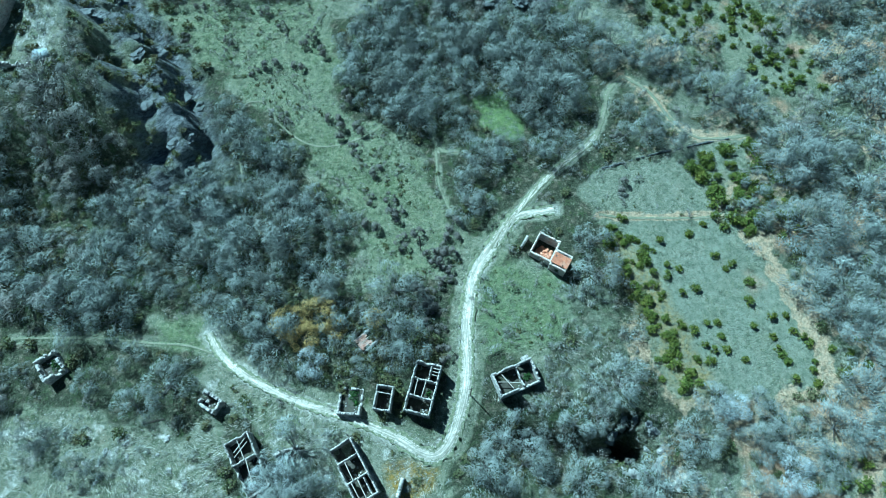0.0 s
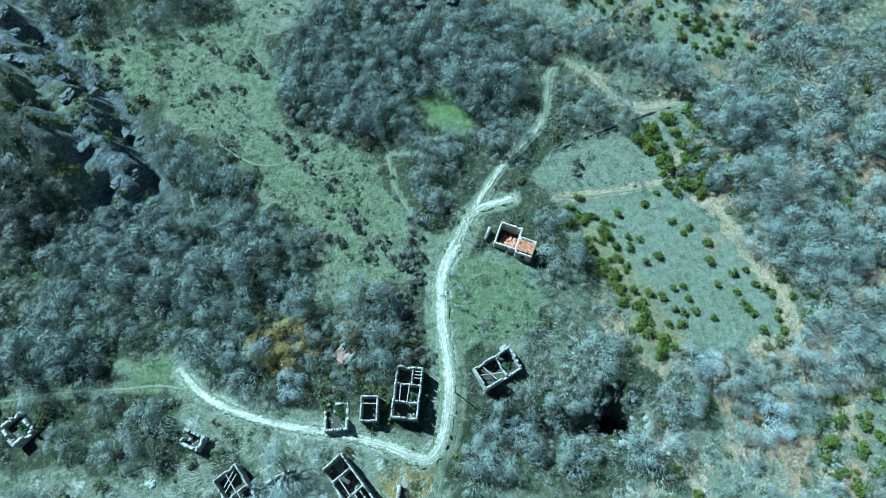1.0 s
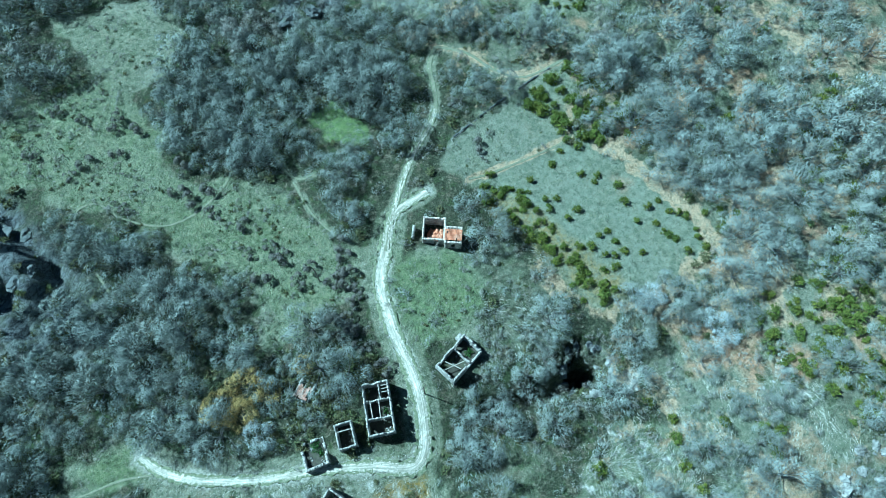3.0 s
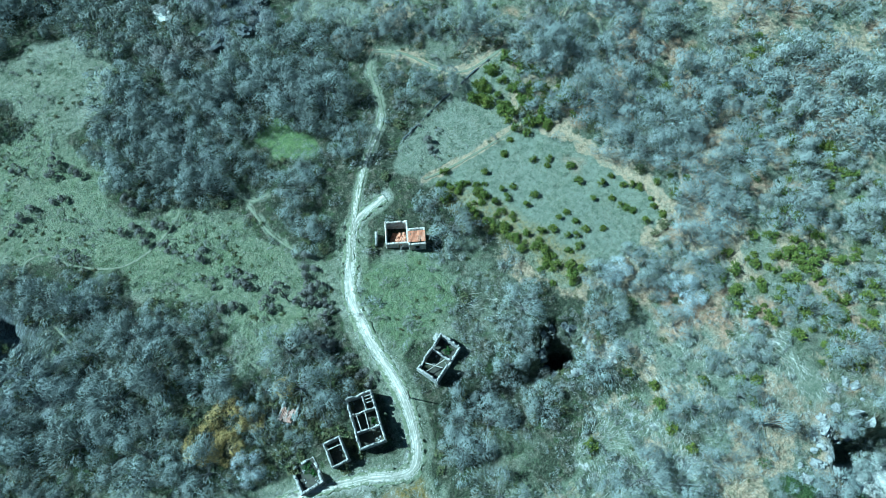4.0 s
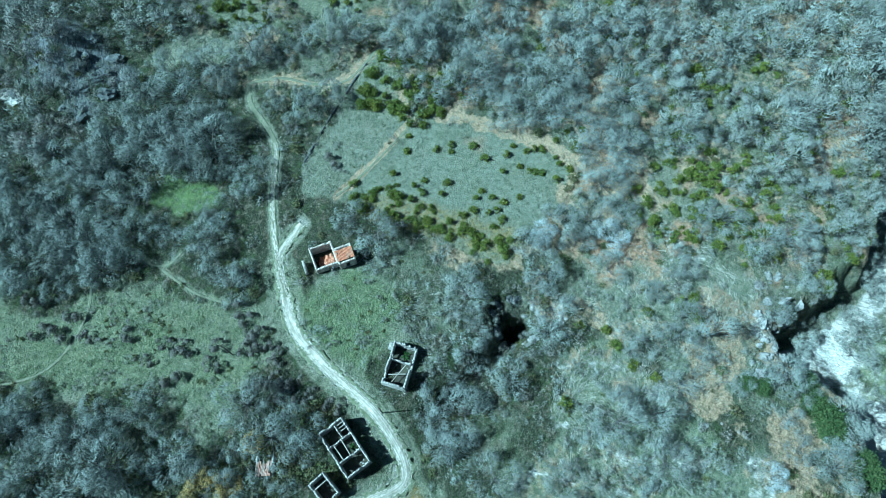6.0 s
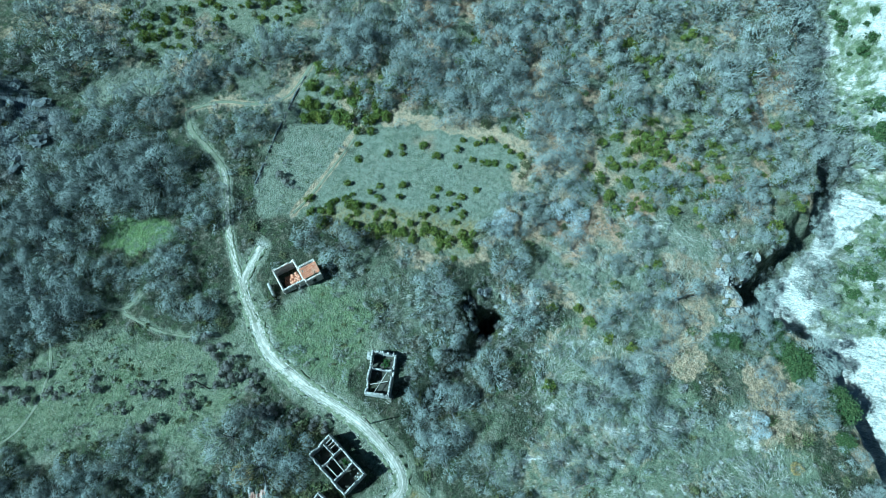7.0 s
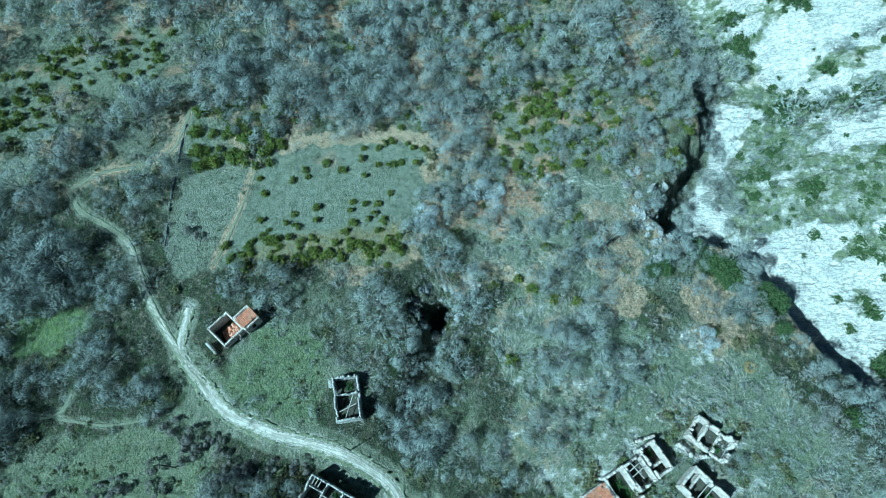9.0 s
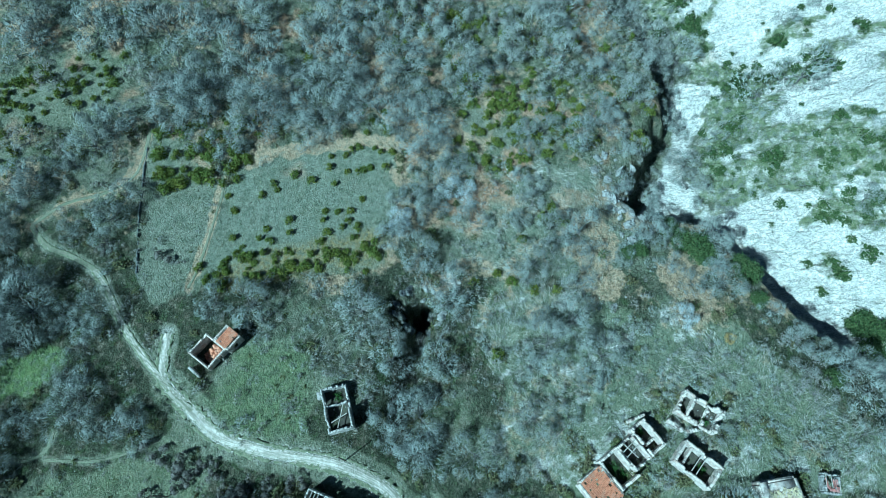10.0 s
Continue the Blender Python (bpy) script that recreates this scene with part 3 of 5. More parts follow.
    sward = np.clip(blot(FIELD, x, y) + 0.6 * blot(NORTH_FIELD, x, y) + 0.5 * blot(EAST_SCRUB, x, y) + 0.55 * blot(SCRUB, x, y) + 0.45 * blot(ROUGH, x, y) + 0.25 * blot(LAWN, x, y, 2.5, 7.0, 3), 0, 1)
    gravel = np.clip(band(ROAD[8:15], x, y, 1.5, 5, 1.6) + 0.8 * band(ROAD[14:], x, y, 1.3, 7, 1.8) + 0.6 * band(ROAD[3:8], x, y, 0.8, 8, 1.2) + 0.7 * band(SPUR, x, y, 1.2, 6, 1.2), 0, 1)
    # Litter with painted tree shade, thick as the woods and weaker eastward.
    litter_shade = np.clip(woods(x, y) * 2.4 - 0.4, 0, 1) * (1 - 0.60 * step(35, 55, x))
    ochre = np.maximum(blot(OCHRE, x, y, 0.8, 2.0), 0.6 * blot(OCHRE_EDGE, x, y, 1.5, 6.0))
    for name, layers in (("cover", (lush, dry, rock)), ("wear", (gravel, litter_shade, ochre)), ("rock", (face, soil, sward))):
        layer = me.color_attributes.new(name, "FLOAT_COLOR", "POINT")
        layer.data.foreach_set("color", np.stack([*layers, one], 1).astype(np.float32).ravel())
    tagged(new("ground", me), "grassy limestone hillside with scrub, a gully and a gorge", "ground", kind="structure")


build_ground()


def smooth_line(points, gap):
    """A flowing line through the points, sampled at a gap."""
    p = np.array([points[0], *points, points[-1]], float)
    out = []
    for a, b, c, d in zip(p, p[1:], p[2:], p[3:]):
        n = max(2, int(np.hypot(*(c - b)) / gap))
        for u in np.arange(n) / n:
            out.append(0.5 * (2 * b + (c - a) * u + (2 * a - 5 * b + 4 * c - d) * u ** 2 + (3 * b - a - 3 * c + d) * u ** 3))
    return np.array(out + [p[-1]])


def lay_track(name, points, width, material, label, seed, ruts=0.0):
    """A worn track on the ground, with a ragged edge and two wheel ruts."""
    line = smooth_line(points, 0.5)
    go = np.gradient(line, axis=0)
    go /= np.linalg.norm(go, axis=1)[:, None]
    left = np.stack([-go[:, 1], go[:, 0]], 1)
    across = np.linspace(-1, 1, 17)
    rng = np.random.default_rng(seed)
    half = width / 2 * (1 + 0.55 * (fractal(line[:, 0], line[:, 1], 5, seed, 3) - 0.5)[:, None])
    jag = 1 + rng.uniform(-0.25, 0.25, (len(line), 17)) * (np.abs(across) > 0.85)
    off = across[None] * half * jag
    x, y = line[:, :1] + left[:, :1] * off, line[:, 1:] + left[:, 1:] * off
    lift = 0.05 * (1 - np.abs(across) ** 3) - 0.03 * (np.abs(across) > 0.9)
    rut = ruts * np.exp(-((np.abs(across) - 0.5) / 0.16) ** 2)
    wash = 0.05 * (fractal(np.cumsum(np.ones_like(x), 0) * 0.12, across[None] * 9 + 0 * x, 1.0, seed + 30, 2) - 0.5) * (ruts > 0)
    z = ground_z(x, y) + lift - rut + wash + rng.uniform(-0.008, 0.008, x.shape)
    n, m = x.shape
    i, j = np.meshgrid(np.arange(n - 1), np.arange(m - 1), indexing="ij")
    a = (i * m + j).ravel()
    tris = np.concatenate([np.stack([a, a + m, a + m + 1], 1), np.stack([a, a + m + 1, a + 1], 1)])
    me = soup(name, np.stack([x.ravel(), y.ravel(), z.ravel()], 1), tris, (material,))
    run = np.repeat(np.arange(n)[:, None] * 0.5, m, 1)
    lane = np.stack([run, across[None] * width / 2 + 0 * x, np.abs(across)[None] ** 1.5 + 0 * x, np.ones_like(x)], 2)
    layer = me.color_attributes.new("lane", "FLOAT_COLOR", "POINT")
    layer.data.foreach_set("color", lane.astype(np.float32).ravel())
    return tagged(new(name, me), label, "track", kind="structure")


lay_track("road", ROAD[7:16], 3.3, ROAD_STONE, "white limestone gravel track with two wheel ruts", 1, 0.05)
lay_track("road_west", ROAD[15:], 2.3, ROAD_STONE, "stony white track along the ruined houses", 4, 0.03)
lay_track("road_north", ROAD[:9], 1.3, TRACK_EARTH, "faint pale track climbing through grass to the wood", 5)
lay_track("road_stony", ROAD[3:8], 1.7, ROAD_STONE, "washed-out white stony stretch of the track", 6)
lay_track("road_spur", SPUR, 2.6, ROAD_STONE, "short white gravel spur with two wheel ruts", 7, 0.05)
lay_track("cart_track", FAR_TRACK, 0.8, TRACK_EARTH, "pale earth track along the upper field", 3)
for k, line in enumerate(PATHS):
    lay_track("footpath", line, 0.55, TRACK_EARTH, "narrow trodden earth footpath through grass", 10 + k)


# ---- ruined houses ----
# Floor earth with the shade between the walls put into its colour.
SHADED_EARTH = stone("shaded_floor_earth", (0.018, 0.017, 0.013), (0.060, 0.056, 0.042), (0.04, 0.055, 0.02), 0.6)
def masonry(a, b, thick, tall_a, tall_b, rng, ragged=0.5, openings=(), foot=-1.0):
    """A dry rubble wall from a to b (in the plan of its house), course upon course, with a broken top."""
    a, b = np.array(a, float), np.array(b, float)
    length = np.hypot(*(b - a))
    along = (b - a) / length
    out = np.array([-along[1], along[0]])
    pieces = []
    course = 0.24
    phase = rng.uniform(0, 9)
    breaks = [(rng.uniform(0, length), rng.uniform(0.2, 0.8), rng.uniform(0.3, 1.8) * ragged) for _ in range(int(length * 0.7 * min(1, 2 * ragged)))]
    z, row = foot, 0
    while z < max(tall_a, tall_b) + 0.3 * ragged:
        u = -rng.uniform(0, 0.3) if row % 2 else 0.0
        u = max(u, 0.0)
        while u < length - 0.02:
            w = min(rng.uniform(0.18, 0.46), length - u)
            if length - u - w < 0.2:
                w = length - u
            mid = (u + w / 2) / length
            top = tall_a + (tall_b - tall_a) * mid + ragged * 0.25 * math.sin(phase + 0.9 * u) + rng.uniform(-0.05, 0.05)
            top -= sum(q for p, w2, q in breaks if abs(u + w / 2 - p) < w2)
            hole = any(o[0] < u + w / 2 < o[1] and o[2] < z + course / 2 < o[3] for o in openings)
            if z < top and not hole:
                h = course if z + course < top else max(0.12, min(course, top - z))
                t = thick / 2
                v, f = block(u, u + w - 0.008, -t - rng.uniform(-0.03, 0.04), t + rng.uniform(-0.03, 0.04), z, z + h - 0.010, rng, 0.016)
                p = np.empty_like(v)
                p[:, :2] = a + v[:, :1] * along + v[:, 1:2] * out
                p[:, 2] = v[:, 2]
                pieces.append((p, f))
            u += w
        z, row = z + course, row + 1
    v, f = block(0, length, -thick * 0.3, thick * 0.3, foot, 0.0)
    p = np.empty_like(v)
    p[:, :2] = a + v[:, :1] * along + v[:, 1:2] * out
    p[:, 2] = v[:, 2]
    return joined(pieces + [(p, f)])


def rubble(rng, n, lx, ly, size, z=0.0):
    pieces = []
    for _ in range(n):
        x, y, s = rng.uniform(-lx / 2, lx / 2), rng.uniform(-ly / 2, ly / 2), size * rng.uniform(0.4, 1.3)
        pieces.append(block(x - s, x + s * rng.uniform(0.5, 1), y - s, y + s * rng.uniform(0.5, 1), z - 0.3, z + s * rng.uniform(0.4, 1.0), rng, 0.35 * s))
    return joined(pieces)


def floor_patch(rng, lx, ly, n=7):
    """An uneven earth floor within four walls."""
    gx, gy = np.meshgrid(np.linspace(-lx / 2, lx / 2, n), np.linspace(-ly / 2, ly / 2, n))
    z = 0.12 + rng.uniform(-0.1, 0.14, gx.shape)
    i, j = np.meshgrid(np.arange(n - 1), np.arange(n - 1))
    a = (j * n + i).ravel()
    top = np.stack([gx.ravel(), gy.ravel(), z.ravel()], 1)
    return joined([(top, np.concatenate([np.stack([a, a + 1, a + n + 1], 1), np.stack([a, a + n + 1, a + n], 1)])), block(-lx / 2, lx / 2, -ly / 2, ly / 2, -0.8, -0.02)])


def leaf_heap(rng, n, rx, ry, rz, leaf):
    """Leaves over a low uneven mound."""
    d = facing(rng, n, 0.0, 1.0)
    lump = 0.72 + 0.4 * np.sin(3.1 * d[:, :1] * 2 + 1) * np.cos(4.3 * d[:, 1:2])
    c = d * np.array([rx, ry, rz]) * lump * rng.uniform(0.8, 1.05, (n, 1))
    a, b = rng.normal(size=(n, 3)), rng.normal(size=(n, 3))
    a, b = a / np.linalg.norm(a, axis=1)[:, None] * leaf, b / np.linalg.norm(b, axis=1)[:, None] * leaf
    v = np.stack([c - a, c + a, c + b], 1).reshape(-1, 3)
    return v, np.arange(3 * n).reshape(-1, 3)


def tile_roof(rng, lx, ly, rise, missing=0.1, pitch=0.24, row=0.42, sag=0.08):
    """Half-round clay tiles in rows: ly runs down the slope, from rise to zero."""
    pieces = []
    rows, cols = int(ly / row), int(lx / pitch)
    arc = np.linspace(0, np.pi, 4)
    hole = rng.uniform(0, 9, 2)
    for r in range(rows):
        for c in range(cols):
            lost = math.sin(hole[0] + c * 0.55) * math.cos(hole[1] + r * 0.8) > 1 - 2 * missing
            if lost or rng.random() < missing * 0.3:
                continue
            x, y = -lx / 2 + (c + 0.5) * pitch, r * row
            swing, lift = rng.uniform(-0.05, 0.05), rng.uniform(0, 0.03) - sag * math.sin(math.pi * c / cols) * math.sin(math.pi * r / rows)
            z0, z1 = rise * (1 - y / ly) + lift, rise * (1 - (y + row * 1.15) / ly) + lift + 0.02
            v = [(x + 0.5 * pitch * math.cos(q) + s * swing, yy, zz + 0.11 * math.sin(q)) for s, yy, zz in ((0, y, z0), (1, y + row * 1.15, z1)) for q in arc]
            f = [t for k in range(3) for t in ((k, k + 1, k + 5), (k, k + 5, k + 4))]
            pieces.append((np.array(v), np.array(f)))
    return joined(pieces)


def moved(piece, x=0.0, y=0.0, z=0.0, turn=0.0):
    v, f = piece
    c, s = math.cos(radians(turn)), math.sin(radians(turn))
    return np.stack([v[:, 0] * c - v[:, 1] * s + x, v[:, 0] * s + v[:, 1] * c + y, v[:, 2] + z], 1), f


def ruin(place, heading, lx, ly, tall, seed, label, material=None, thick=0.55, cross=(), lengthwise=(), beams=(), gaps=(), ragged=0.5, debris=16, green=(), name="ruined_house"):
    """A roofless stone house; tall: heights at its four corners, round from the back left; cross: partitions at x;
    beams: loose timbers (x0, y0, x1, y1, z); green: bushes inside (x, y, size)."""
    rng = np.random.default_rng(seed)
    material = material or WALL_STONE
    house = thing(name, (*place, float(ground_z(*place))), heading, label, "ruin", "ruins of the village")
    x, y = lx / 2 - thick / 2, ly / 2 - thick / 2
    corner = [(-x, y), (x, y), (x, -y), (-x, -y)]
    t = thick / 2 + 0.02
    for k in range(4):
        a, b = np.array(corner[k], float), np.array(corner[(k + 1) % 4], float)
        way = (b - a) / np.hypot(*(b - a))
        holes = [g[1:] for g in gaps if g[0] == k]
        a, b = (a - way * (thick / 2), b + way * (thick / 2)) if k % 2 == 0 else (a + way * t, b - way * t)
        part("wall", masonry(a, b, thick, tall[k], tall[(k + 1) % 4], rng, ragged, holes), material, house)
    for cx, high, door in cross:
        part("partition_wall", masonry((cx, -y + t), (cx, y - t), thick * 0.85, high, high * 0.93, rng, ragged * 0.8, [door] if door else ()), material, house)
    for cy, x0, x1, high in lengthwise:
        part("partition_wall", masonry((x0, cy), (x1, cy), thick * 0.8, high, high * 0.9, rng, ragged), material, house)
    for x0, y0, x1, y1, z in beams:
        part("beam", rod((x0, y0, z), (x1, y1, z + rng.uniform(-0.15, 0.15)), 0.10, 0.085, 5), TIMBER, house, "weathered grey roof beam")
    if debris:
        tagged(part("rubble", rubble(rng, debris * 2, lx - 1.4, ly - 1.4, 0.16), BOULDER, house, "fallen wall stones on the floor"), kind="stuff")
        part("floor", floor_patch(rng, lx - thick, ly - thick), SHADED_EARTH, house, "earth floor darkened for the shade inside the walls")
    for gx, gy, size in green:
        part("ivy", moved(leaf_heap(rng, int(420 * size), size * 0.9, size * 0.8, size * 0.9, 0.13), gx, gy), IVY, house, "dark green undergrowth inside the walls")
    return house


ruin((13.5, 21.5), 22, 8.2, 4.7, (2.7, 2.5, 2.5, 3.3), 21, "roofless two-room limestone ruin with pale wall tops", WALL_STONE, 0.33,
     cross=((0.9, 1.7, None),), beams=((-3.4, 0.6, 0.5, -1.1, 1.5), (-2.2, 1.6, -1.2, -1.6, 1.7)), gaps=((2, 2.6, 4.6, 0.6, 9), (0, 5.2, 6.0, 0.3, 1.6)), green=((2.4, -0.4, 1.2),))
ruin((-3.9, 19.5), -105, 9.3, 4.9, (3.7, 3.0, 3.1, 3.6), 22, "large roofless stone ruin with bare rafters and brambles", WALL_STONE, 0.27,
     cross=((1.7, 3.0, (2.0, 2.9, 0.05, 2.0)), (-1.6, 2.6, (1.0, 1.9, 0.05, 2.0))), lengthwise=((0.6, -4.2, -1.8, 3.0),),
     beams=((-1.6, -1.3, 1.7, -1.2, 3.0), (-1.6, 0.3, 1.7, 0.2, 3.0), (-3.9, 1.0, -3.9, 2.2, 3.1), (-3.3, 1.0, -3.3, 2.2, 3.1), (-2.7, 1.0, -2.7, 2.2, 3.1)),
     gaps=((2, 1.0, 1.8, 0.8, 1.9), (0, 3.0, 3.9, 0.8, 1.9)), green=((0.3, 1.0, 0.9),))
ruin((-11.1, 17.8), -99, 4.5, 3.2, (3.2, 2.8, 2.9, 3.0), 23, "small square roofless stone room with one beam", WALL_STONE, 0.26,
     beams=((-0.9, -1.3, -0.8, 1.3, 2.7),), gaps=((1, 0.8, 1.6, 0.05, 1.9),), ragged=0.3)
ruin((-17.4, 17.5), -94, 5.1, 4.4, (0.6, 2.0, 1.5, 0.8), 24, "low broken stone walls of a byre overgrown with brambles", WALL_STONE, 0.45,
     gaps=((0, 0.5, 3.2, 0.2, 9),), ragged=0.6, green=((-1.2, 0.5, 1.3), (0.2, 1.0, 0.8)))
ruin((-15.9, 5.3), -59, 10.6, 4.4, (3.5, 3.5, 2.3, 2.6), 25, "long roofless stone ruin with three rooms and rafters", WALL_STONE, 0.28,
     cross=((-2.3, 3.2, (1.2, 2.0, 0.05, 2.0)), (1.4, 3.0, (0.8, 1.7, 0.05, 2.0))), lengthwise=((1.0, 1.8, 5.0, 2.8),),
     beams=((-2.3, -0.6, 1.4, -0.7, 3.1), (1.4, -1.2, 5.0, -1.2, 3.0), (1.4, 0.0, 5.0, -0.1, 3.0)), gaps=((2, 7.4, 9.6, 0.7, 9), (0, 3.5, 4.3, 0.8, 1.9)), ragged=0.4)
ruin((-34.6, 6.4), -60, 10.4, 4.7, (3.3, 3.2, 2.0, 2.8), 26, "long roofless stone ruin with collapsed beams", WALL_STONE, 0.27,
     cross=((-1.0, 3.0, (1.4, 2.2, 0.05, 2.0)),), beams=((-4.6, 0.2, -1.0, 0.1, 3.1), (-1.0, 0.3, 4.7, -0.4, 3.0), (-3.6, 1.6, -2.2, -1.4, 2.8), (-4.3, 1.5, -3.0, -1.2, 2.9)),
     gaps=((0, 7.0, 8.4, 1.0, 9), (2, 2.0, 4.0, 0.9, 9)), ragged=0.45)
ruin((-43.2, 17.4), -31, 4.0, 2.8, (2.2, 1.8, 2.0, 1.4), 27, "small ruined stone shed with a dark inside", WALL_STONE, 0.45, gaps=((3, 0.6, 1.6, 0.05, 9),), ragged=0.5)
ruin((-74.3, 24.2), -49, 5.2, 4.0, (2.0, 1.6, 2.2, 1.7), 28, "ruined stone hut filled with green brambles", WALL_STONE, 0.5, gaps=((0, 1.0, 2.2, 0.5, 9),), ragged=0.6, green=((0.0, 0.6, 1.4),))
ruin((9.1, -29.4), -46, 4.1, 6.0, (2.8, 2.9, 3.2, 2.7), 31, "roofless stone room filled with green brambles", WARM_WALL, 0.42,
     gaps=((1, 3.6, 5.0, 0.6, 9),), green=((-0.2, 0.4, 1.7), (0.3, -1.3, 1.2)), ragged=0.4)
ruin((12.1, -32.0), -46, 3.8, 5.0, (3.0, 2.6, 2.4, 2.8), 34, "roofless stone room with loose rafters and a dark floor", WARM_WALL, 0.36,
     beams=((-1.6, 1.2, 1.6, 1.5, 2.8), (-1.6, 0.2, 1.5, 0.5, 2.7), (-0.6, 2.2, -0.2, -1.0, 2.8)), gaps=((2, 0.6, 1.8, 0.5, 9),), ragged=0.5)
ruin((15.0, -34.5), -47, 3.4, 5.6, (2.5, 2.7, 2.6, 2.9), 35, "roofless stone room with sunlit thick walls and ivy", WARM_WALL, 0.46,
     cross=(), lengthwise=((-0.9, -1.2, 1.2, 1.6),), gaps=((3, 0.8, 2.0, 0.7, 9),), green=((0.0, 1.2, 1.1),), ragged=0.4)
ruin((20.7, -44.2), -115, 7.6, 4.6, (2.0, 2.6, 2.6, 2.2), 32, "broken stone house ruin with thick sunlit walls", WARM_WALL, 0.55,
     cross=((-1.6, 2.2, None), (1.4, 1.4, (1.2, 2.6, 0.2, 9))), gaps=((2, 0.7, 3.4, 0.4, 9), (1, 1.2, 2.4, 0.5, 9)), green=((1.8, -0.8, 1.0),), ragged=0.6)
ruin((11.4, -43.0), -124, 7.3, 4.7, (2.8, 2.9, 2.6, 3.0), 33, "roofless stone house with warm sunlit walls and beams", WARM_WALL, 0.42,
     cross=((-2.1, 2.4, (1.0, 1.9, 0.05, 2.0)),), beams=((-0.4, -1.7, -0.4, 1.7, 2.7), (0.5, -1.7, 0.5, 1.7, 2.7)), green=((1.3, 0.3, 1.3),), ragged=0.35)


def red_house():
    """Two offset stone rooms with the last of a clay tile roof."""
    rng = np.random.default_rng(41)
    g = float(ground_z(21.8, 46.2))
    house = thing("tiled_house", (20.9, 47.8, g), -30, "half-collapsed stone house with orange clay roof tiles", "house", "ruins of the village")
    tall, t = 3.2, 0.32
    def room(x0, x1, y0, y1, heights):
        c = [(x0, y1), (x1, y1), (x1, y0), (x0, y0)]
        for k in range(4):
            a, b = np.array(c[k], float), np.array(c[(k + 1) % 4], float)
            way = (b - a) / np.hypot(*(b - a))
            a, b = (a - way * t / 2, b + way * t / 2) if k % 2 == 0 else (a + way * (t / 2 + 0.02), b - way * (t / 2 + 0.02))
            holes = [(1.4, 2.3, 0.05, 2.0)] if k == 2 else []
            part("wall", masonry(a, b, t, heights[k], heights[(k + 1) % 4], rng, 0.2, holes), WARM_WALL, house)
    room(-2.2, 2.2, -2.3, 2.0, (3.3, 3.3, 2.2, 2.2))
    room(2.5, 5.7, -3.0, 0.2, (3.2, 3.2, 2.6, 2.6))
    heap = [moved(b, 0.3, -0.6, 0.5) for b in [rubble(rng, 150, 2.9, 2.2, 0.24)]]
    part("fallen_roof", joined(heap), TILE, house, "heap of broken orange roof tiles inside the room")
    roof = part("roof", moved(tile_roof(rng, 3.6, 2.5, 0.75, 0.04), 4.1, -0.6 + 0.1, 2.75, 180), TILE, house, "slope of orange clay roof tiles")
    for k in range(5):
        part("rafter", rod((2.8 + 0.62 * k, 0.15, 3.2), (2.8 + 0.62 * k, -1.5, 3.15), 0.09, 0.08, 4), TIMBER, roof, "bare pale rafter end")


red_house()


def tin_house():
    """A small house with a patched roof of rusty sheets and straw, and whitewashed eaves."""
    rng = np.random.default_rng(43)
    g = float(ground_z(7.7, -56.9))
    house = thing("patched_house", (7.7, -56.9, g), -74, "small stone house under a patched tin and straw roof", "house", "ruins of the village")
    lx, ly, tall = 6.2, 5.6, 2.7
    for a, b in (((-lx / 2, ly / 2), (lx / 2, ly / 2)), ((lx / 2, -ly / 2), (-lx / 2, -ly / 2)), ((lx / 2, ly / 2 - 0.32), (lx / 2, -ly / 2 + 0.32)), ((-lx / 2, -ly / 2 + 0.32), (-lx / 2, ly / 2 - 0.32))):
        part("wall", masonry(a, b, 0.55, tall, tall, rng, 0.05), WARM_WALL, house)
    sheets = []
    for k in range(9):
        x = -1.9 + 0.54 * k
        for j in range(4):
            v, f = block(x + 0.13 * j, x + 0.13 * j + 0.12, 1.3, 2.6 + rng.uniform(-0.1, 0.15), 0, 0.03 + 0.03 * (j % 2), rng, 0.006)
            v[:, 2] += 3.5 - 0.28 * v[:, 1]
            sheets.append((v, f))
    part("tin_sheet", joined(sheets), RUST_TIN, house, "rust-red corrugated sheets")
    straw = []
    for k in range(420):
        x, y = rng.uniform(-2.2, 2.9), rng.uniform(-2.6, 1.35)
        straw.append(rod((x, y, 3.42 + 0.05 * abs(y)), (x + rng.uniform(-0.5, 0.5), y + rng.uniform(-0.5, 0.5), 3.5 + rng.uniform(0, 0.1)), 0.07, 0.04, 3))
    part("thatch", joined(straw), THATCH, house, "yellow straw and reed covering")
    for x0, x1, y0, y1, z in ((-3.3, -1.95, -2.9, 2.9, 3.25), (2.75, 3.3, -2.9, 2.7, 3.25), (-1.95, 2.75, 2.55, 2.95, 2.85), (-1.95, 2.75, -2.9, -2.5, 3.2), (-1.95, 2.75, -2.5, 2.55, 3.2)):
        part("roof_slab", block(x0, x1 - 0.01, y0, y1 - 0.01, z - 0.2, z, rng, 0.02), WARM_WALL, house, "pale lime-washed roof edge")


tin_house()


